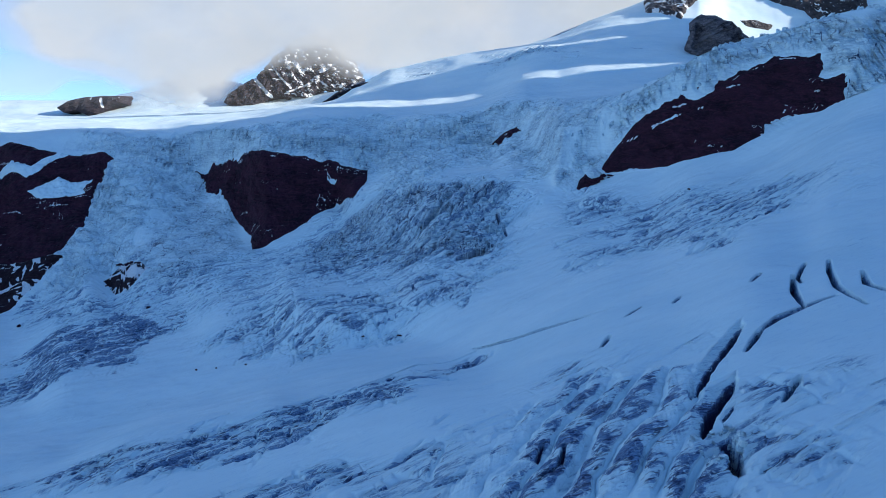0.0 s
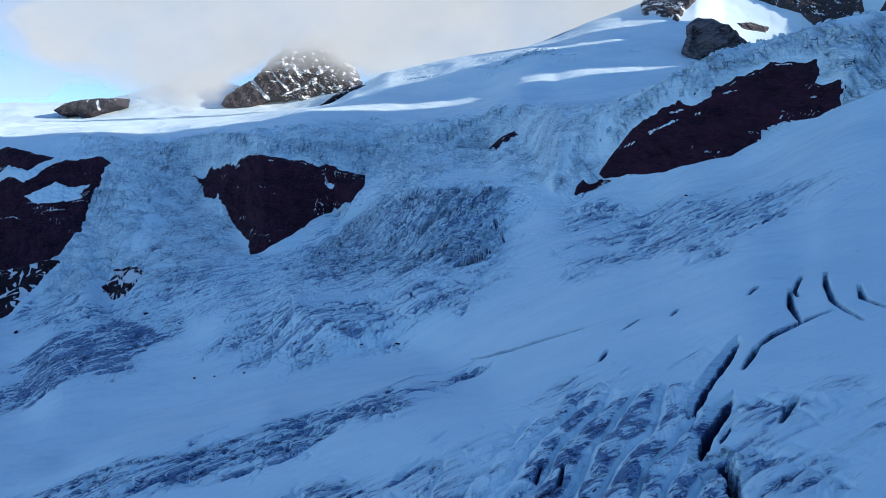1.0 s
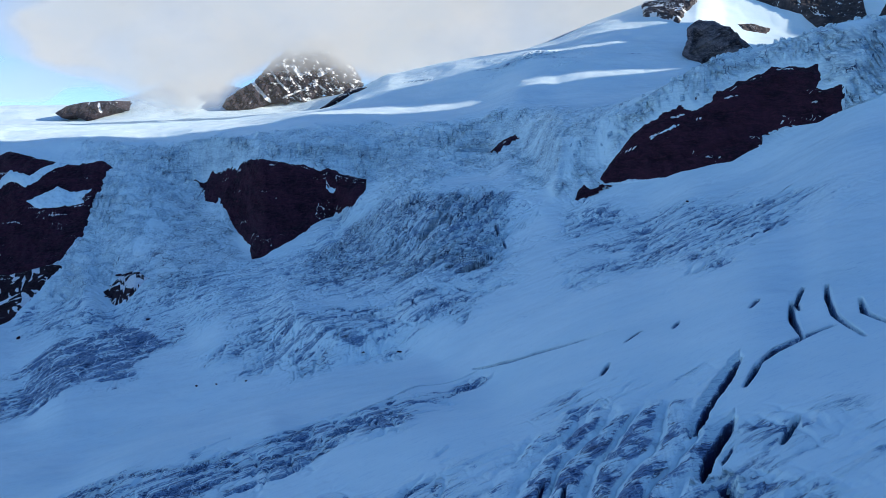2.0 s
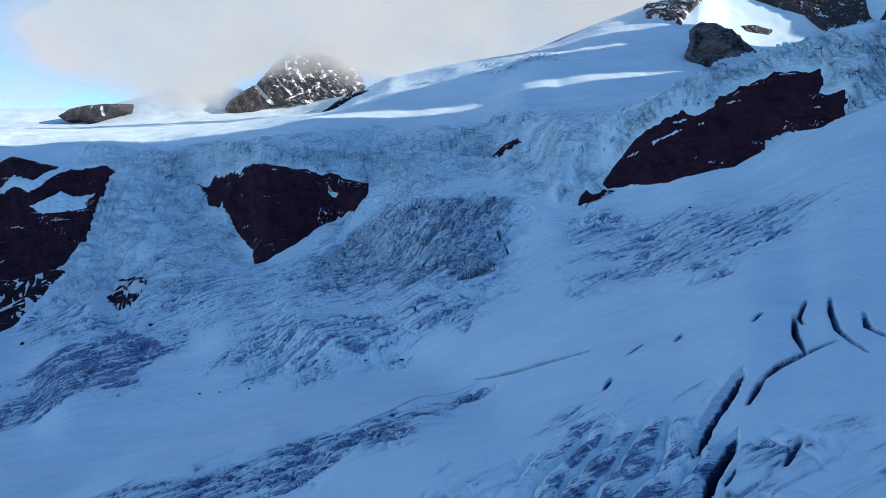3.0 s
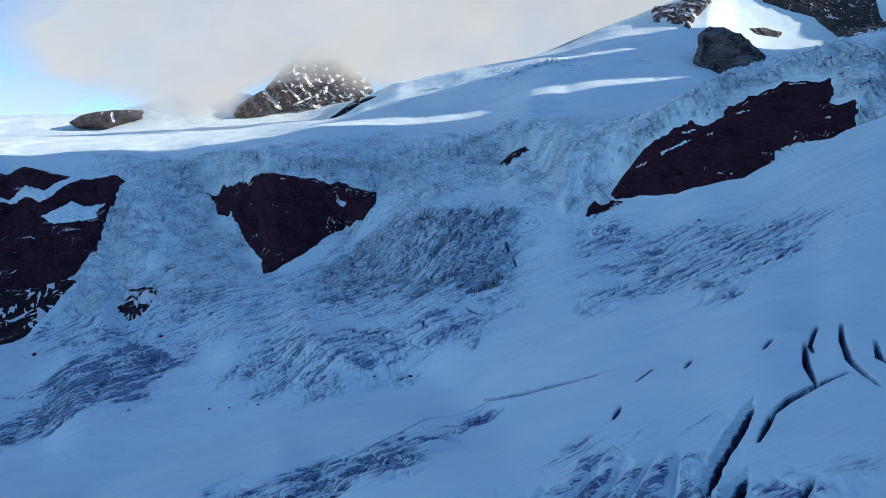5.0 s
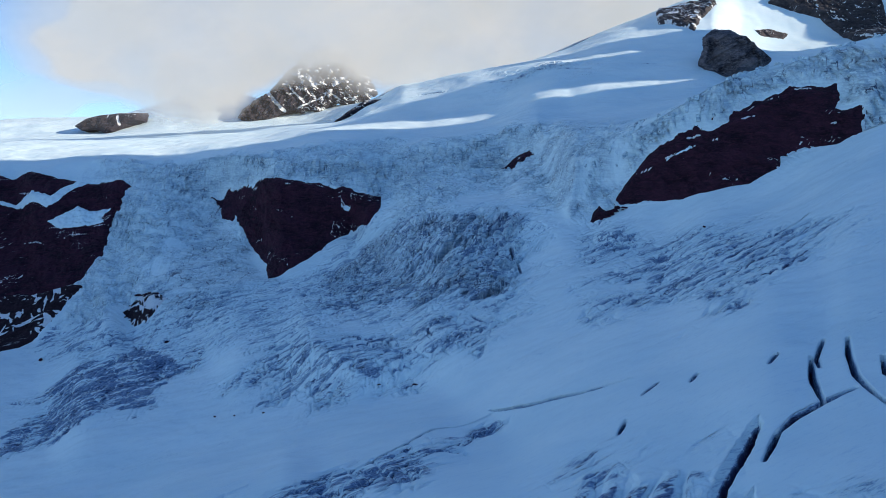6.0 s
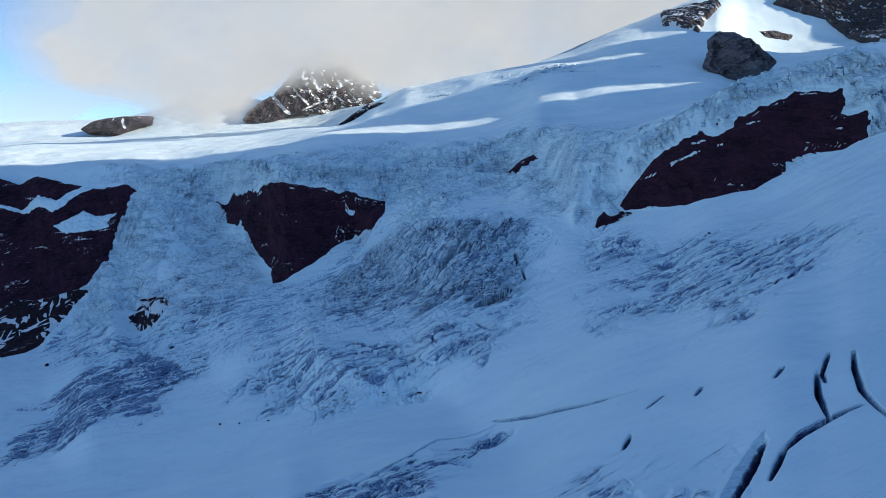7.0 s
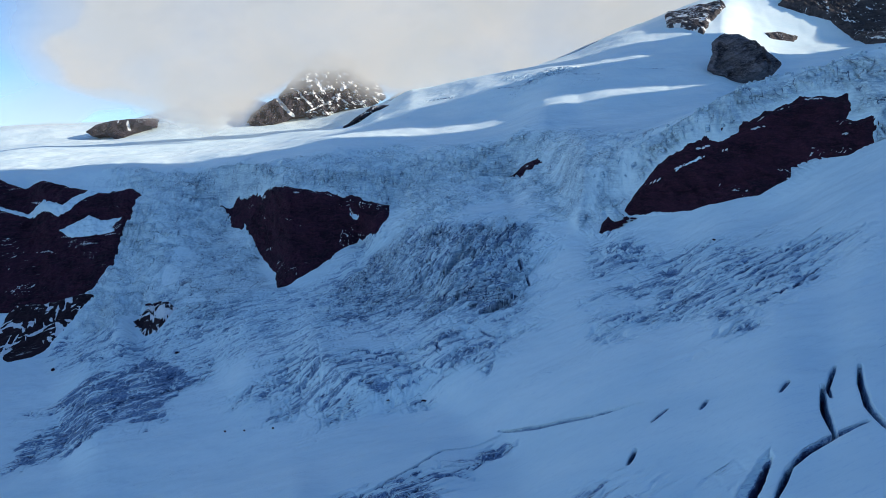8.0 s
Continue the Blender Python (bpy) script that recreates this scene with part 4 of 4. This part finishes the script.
# ---------------------------------------------------------------- cloud
def cloud_material():
    m = bpy.data.materials.new("cloud")
    m.use_nodes = True
    n, l = m.node_tree.nodes, m.node_tree.links
    n.remove(n["Principled BSDF"])
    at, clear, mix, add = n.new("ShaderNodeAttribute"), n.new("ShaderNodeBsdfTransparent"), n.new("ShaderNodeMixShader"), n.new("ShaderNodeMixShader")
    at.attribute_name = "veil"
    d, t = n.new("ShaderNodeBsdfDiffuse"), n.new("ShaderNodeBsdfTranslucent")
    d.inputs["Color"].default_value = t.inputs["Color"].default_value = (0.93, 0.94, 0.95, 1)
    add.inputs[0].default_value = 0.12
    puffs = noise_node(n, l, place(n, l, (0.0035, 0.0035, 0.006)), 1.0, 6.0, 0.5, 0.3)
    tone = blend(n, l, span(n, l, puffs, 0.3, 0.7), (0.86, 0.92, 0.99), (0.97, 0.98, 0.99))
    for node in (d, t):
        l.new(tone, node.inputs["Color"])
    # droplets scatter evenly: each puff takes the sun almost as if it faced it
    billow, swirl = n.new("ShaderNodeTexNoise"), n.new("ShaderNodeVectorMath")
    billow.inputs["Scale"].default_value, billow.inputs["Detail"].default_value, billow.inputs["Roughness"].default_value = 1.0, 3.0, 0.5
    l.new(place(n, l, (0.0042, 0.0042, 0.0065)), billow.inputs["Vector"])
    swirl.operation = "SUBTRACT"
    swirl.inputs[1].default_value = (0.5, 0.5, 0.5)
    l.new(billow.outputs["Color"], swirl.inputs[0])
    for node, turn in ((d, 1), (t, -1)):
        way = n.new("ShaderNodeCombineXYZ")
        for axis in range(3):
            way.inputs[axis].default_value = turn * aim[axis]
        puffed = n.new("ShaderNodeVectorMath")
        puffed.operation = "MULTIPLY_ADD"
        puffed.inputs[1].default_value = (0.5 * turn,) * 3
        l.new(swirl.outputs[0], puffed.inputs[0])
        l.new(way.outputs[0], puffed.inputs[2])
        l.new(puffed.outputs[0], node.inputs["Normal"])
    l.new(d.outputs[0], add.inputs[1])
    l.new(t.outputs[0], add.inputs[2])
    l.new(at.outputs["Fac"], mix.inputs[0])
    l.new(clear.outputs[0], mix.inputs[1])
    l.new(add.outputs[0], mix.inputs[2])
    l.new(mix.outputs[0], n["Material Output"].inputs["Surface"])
    return m


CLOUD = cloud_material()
BASE_U = np.array([-0.80, -0.66, -0.60, -0.52, -0.40, -0.35, -0.32, -0.25, -0.20, -0.13, -0.07, 0.10, 0.20, 0.28, 0.33, 0.40, 0.8])
BASE_W = np.array([0.17, 0.15, 0.125, 0.100, 0.080, 0.084, 0.106, 0.130, 0.132, 0.124, 0.115, 0.12, 0.135, 0.158, 0.172, 0.19, 0.30])


def cloud_bank():
    u, w = np.meshgrid(np.linspace(-0.9, 0.62, 300), np.linspace(0.05, 0.45, 150))
    y = 1500 / (1 - 0.27 * u)
    x, z = u * y, 20 + w * y
    n = fbm(u * 4.5, w * 7, 5, 130)
    lift = w - np.interp(u, BASE_U, BASE_W)
    body = smooth(-0.012, 0.034, lift + 0.035 * n) * smooth(0.36, 0.30, w)
    ends = smooth(-0.03, 0.06, u + 0.655 + 0.07 * n - 0.25 * np.clip(w - 0.2, 0, 1)) * smooth(0.45, 0.33, u + 0.05 * n)
    haze = 0.75 * smooth(-0.012, 0.018, lift + 0.02 * n) * smooth(-0.76, -0.60, u + 0.05 * n) * smooth(-0.31, -0.36, u)
    haze = np.maximum(haze, 0.42 * smooth(-0.45, -0.6, u + 0.06 * n) * smooth(0.24, 0.13, w + 0.3 * np.clip(-0.6 - u, 0, 1)) * smooth(0.0, 0.018, w - 0.100 + 0.022 * smooth(-0.58, -0.63, u)))
    haze = np.maximum(haze, 0.06 * smooth(0.06, 0.08, w) * smooth(-0.8, -0.6, u) * smooth(0.10, -0.1, u))
    veil = np.clip(np.maximum(body * ends * (0.97 + 0.25 * np.minimum(n, 0)), haze), 0, 0.98)
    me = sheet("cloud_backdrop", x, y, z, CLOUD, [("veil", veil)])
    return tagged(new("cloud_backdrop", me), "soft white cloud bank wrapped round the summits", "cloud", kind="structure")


cloud_bank()


# ---------------------------------------------------------------- loose rocks on the ice
def height(x, y):
    """Height of the finished ground at a place of the plan."""
    row = int(np.clip(np.searchsorted(GROUND["r"], math.hypot(x, y)), 0, len(GROUND["r"]) - 1))
    col = int(np.clip(np.searchsorted(GROUND["turn"], math.atan2(x, y)), 0, len(GROUND["turn"]) - 1))
    return float(GROUND["z"][row, col])


def boulder_mesh(seed):
    """A blocky, broken rock about two metres across, resting on its flat underside."""
    bm = bmesh.new()
    bmesh.ops.create_icosphere(bm, subdivisions=3, radius=1.0)
    rnd = random.Random(seed)
    cuts = [(Vector((rnd.uniform(-1, 1), rnd.uniform(-1, 1), rnd.uniform(-0.6, 1))).normalized(), rnd.uniform(0.45, 0.8)) for _ in range(9)] + [(Vector((0, 0, -1)), 0.35)]
    for v in bm.verts:
        for way, reach in cuts:
            over = v.co.dot(way) - reach
            if over > 0:
                v.co -= over * way
        v.co += v.normal * 0.07 * noise.noise(v.co * 3 + Vector((seed, 0, 0)))
        v.co.x *= 1.25
    me = bpy.data.meshes.new("boulder")
    bm.to_mesh(me)
    bm.free()
    me.attributes.new("snow", "FLOAT", "POINT")
    me.materials.append(DARK_ROCK)
    return me


BOULDERS = [boulder_mesh(k) for k in range(7)]


def boulder(x, y, size, k, label, group):
    ob = new("boulder", BOULDERS[k % 7])
    ob.location = (x, y, height(x, y) + 0.3 * size)
    ob.scale = (size, size * (0.7 + 0.1 * (k % 5)), size * (0.6 + 0.08 * (k % 4)))
    ob.rotation_euler = (0.15 * math.sin(k), 0.15 * math.cos(2 * k), 1.7 * k)
    return tagged(ob, label, "boulder", group)


for k, (bx, by, size) in enumerate([(-27.5, 379, 1.5), (188.8, 477, 1.6), (-285.3, 586, 2.4), (-432, 614, 2.2), (-51.4, 388, 1.0), (-150, 395, 1.1), (-128, 388, 0.9), (-166, 402, 1.0)]):
    boulder(bx, by, size, k, "lone dark boulder lying on the glacier snow", "boulders on the glacier")

DEBRIS = [(-382, 694), (-371, 706), (-330, 685), (-331, 670), (-347, 670), (-354, 658), (-369, 668)]
RUBBLE = [(-505, 668), (-514, 708), (-479, 726), (-468, 719), (-473, 684), (-480, 656)]
FALLEN = [(121, 566), (129, 582), (138, 574), (147, 578), (163, 572), (150, 567), (134, 564)]
rnd = random.Random(11)
for outline, count, sizes, label, group in ((DEBRIS, 60, (0.9, 3.4), "dark broken rock half sunk in dirty snow", "rocks at the foot of the icefall"),
                                            (RUBBLE, 50, (0.9, 3.2), "dark rubble below a rock face dusted with snow", "rubble under the cliff"),
                                            (FALLEN, 14, (1.5, 4.0), "dark fallen rock at the foot of the rock band", "rocks under the rock band")):
    made = 0
    while made < count:
        bx, by = rnd.uniform(min(p[0] for p in outline), max(p[0] for p in outline)), rnd.uniform(min(p[1] for p in outline), max(p[1] for p in outline))
        if inside(outline, np.array([bx]), np.array([by]))[0] > 0:
            boulder(bx, by, sizes[0] + (sizes[1] - sizes[0]) * rnd.random() ** 2, made, label, group)
            made += 1


# ---------------------------------------------------------------- blocks of broken ice
def ice_block_mesh(seed):
    """A split block of glacier ice about two metres across, flat-sided, with a rounded snowy top."""
    bm = bmesh.new()
    bmesh.ops.create_icosphere(bm, subdivisions=3, radius=1.3)
    rnd = random.Random(seed)
    start = rnd.uniform(0, 6.3)
    cuts = [(Vector((math.cos(start + k * 1.2566 + rnd.uniform(-0.3, 0.3)), math.sin(start + k * 1.2566), rnd.uniform(-0.1, 0.2))).normalized(), rnd.uniform(0.5, 0.9)) for k in range(5)]
    cuts += [(Vector((rnd.uniform(-0.5, 0.5), rnd.uniform(-0.5, 0.5), 1)).normalized(), rnd.uniform(0.7, 1.0)), (Vector((0, 0, -1)), 0.9)]
    for v in bm.verts:
        for way, reach in cuts:
            over = v.co.dot(way) - reach
            if over > 0:
                v.co -= over * way
        v.co += v.normal * 0.10 * noise.noise(v.co * 2.3 + Vector((seed, 5, 0)))
    me = bpy.data.meshes.new("ice_block")
    bm.to_mesh(me)
    bm.free()
    for k, v in (("ice", 1.0), ("bare", 0.12), ("dirt_and_shade", 0.2), ("fall", 0.8)):
        me.attributes.new(k, "FLOAT", "POINT").data.foreach_set("value", np.full(len(me.vertices), v, np.float32))
    me.materials.append(SNOW)
    return me


ICE_BLOCKS = [ice_block_mesh(40 + k) for k in range(9)]


def ice_block(x, y, size, turn_to, k, label, group, sunk=0.1):
    ob = new("ice_block", ICE_BLOCKS[k % 9])
    ob.location = (x, y, height(x, y) - sunk * size[2])
    ob.scale = size
    ob.rotation_euler = (0.2 * math.sin(3 * k), 0.2 * math.cos(5 * k), turn_to)
    return tagged(ob, label, "ice", group)


rnd = random.Random(23)
crest_x = [119, 164, 187, 209, 236, 287, 306, 351, 400]
crest_y = [615, 610, 613, 590, 584, 605, 580, 575, 580]
for k in range(80):
    bx = rnd.uniform(122, 392)
    back = rnd.uniform(-10, 2)
    by = float(np.interp(bx, crest_x, crest_y)) + back
    big = rnd.uniform(1.3, 3.4)
    ice_block(bx, by, (big * rnd.uniform(0.7, 1.2), big, big * rnd.uniform(0.9, 1.5)), rnd.uniform(0, 6.3), k,
              "jagged block of blue-white ice on the crest of the ice wall", "ice blocks on the ice wall", 0.45)
made = 0
SPLIT_ICE = [(0, 575), (40, 592), (64, 590), (56, 510), (40, 492), (8, 508), (-12, 540)]
while made < 90:
    bx, by = rnd.uniform(-12, 64), rnd.uniform(490, 592)
    if inside(SPLIT_ICE, np.array([bx]), np.array([by]))[0] > 0:
        big = rnd.uniform(1.0, 2.4)
        ice_block(bx, by, (big * rnd.uniform(1.6, 3.0), big * 0.8, big * rnd.uniform(0.9, 1.6)), math.atan2(by - 673, bx + 110) + 1.57 + rnd.uniform(-0.2, 0.2), made,
                  "split fin of grey-blue ice standing in the icefall", "fins of the icefall")
        made += 1
BROKEN_RIM = [(54, 117), (53, 127), (57, 133), (63, 133), (64, 122), (61, 113)]
made = 0
while made < 26:
    bx, by = rnd.uniform(53, 64), rnd.uniform(113, 133)
    if inside(BROKEN_RIM, np.array([bx]), np.array([by]))[0] > 0:
        big = rnd.uniform(0.5, 1.5)
        ice_block(bx, by, (big * rnd.uniform(0.8, 1.6), big * 0.8, big * rnd.uniform(0.7, 1.3)), rnd.uniform(0, 6.3), made,
                  "broken block of grey-blue ice at the end of the crevasse", "ice blocks in the crevasse", 0.25)
        made += 1
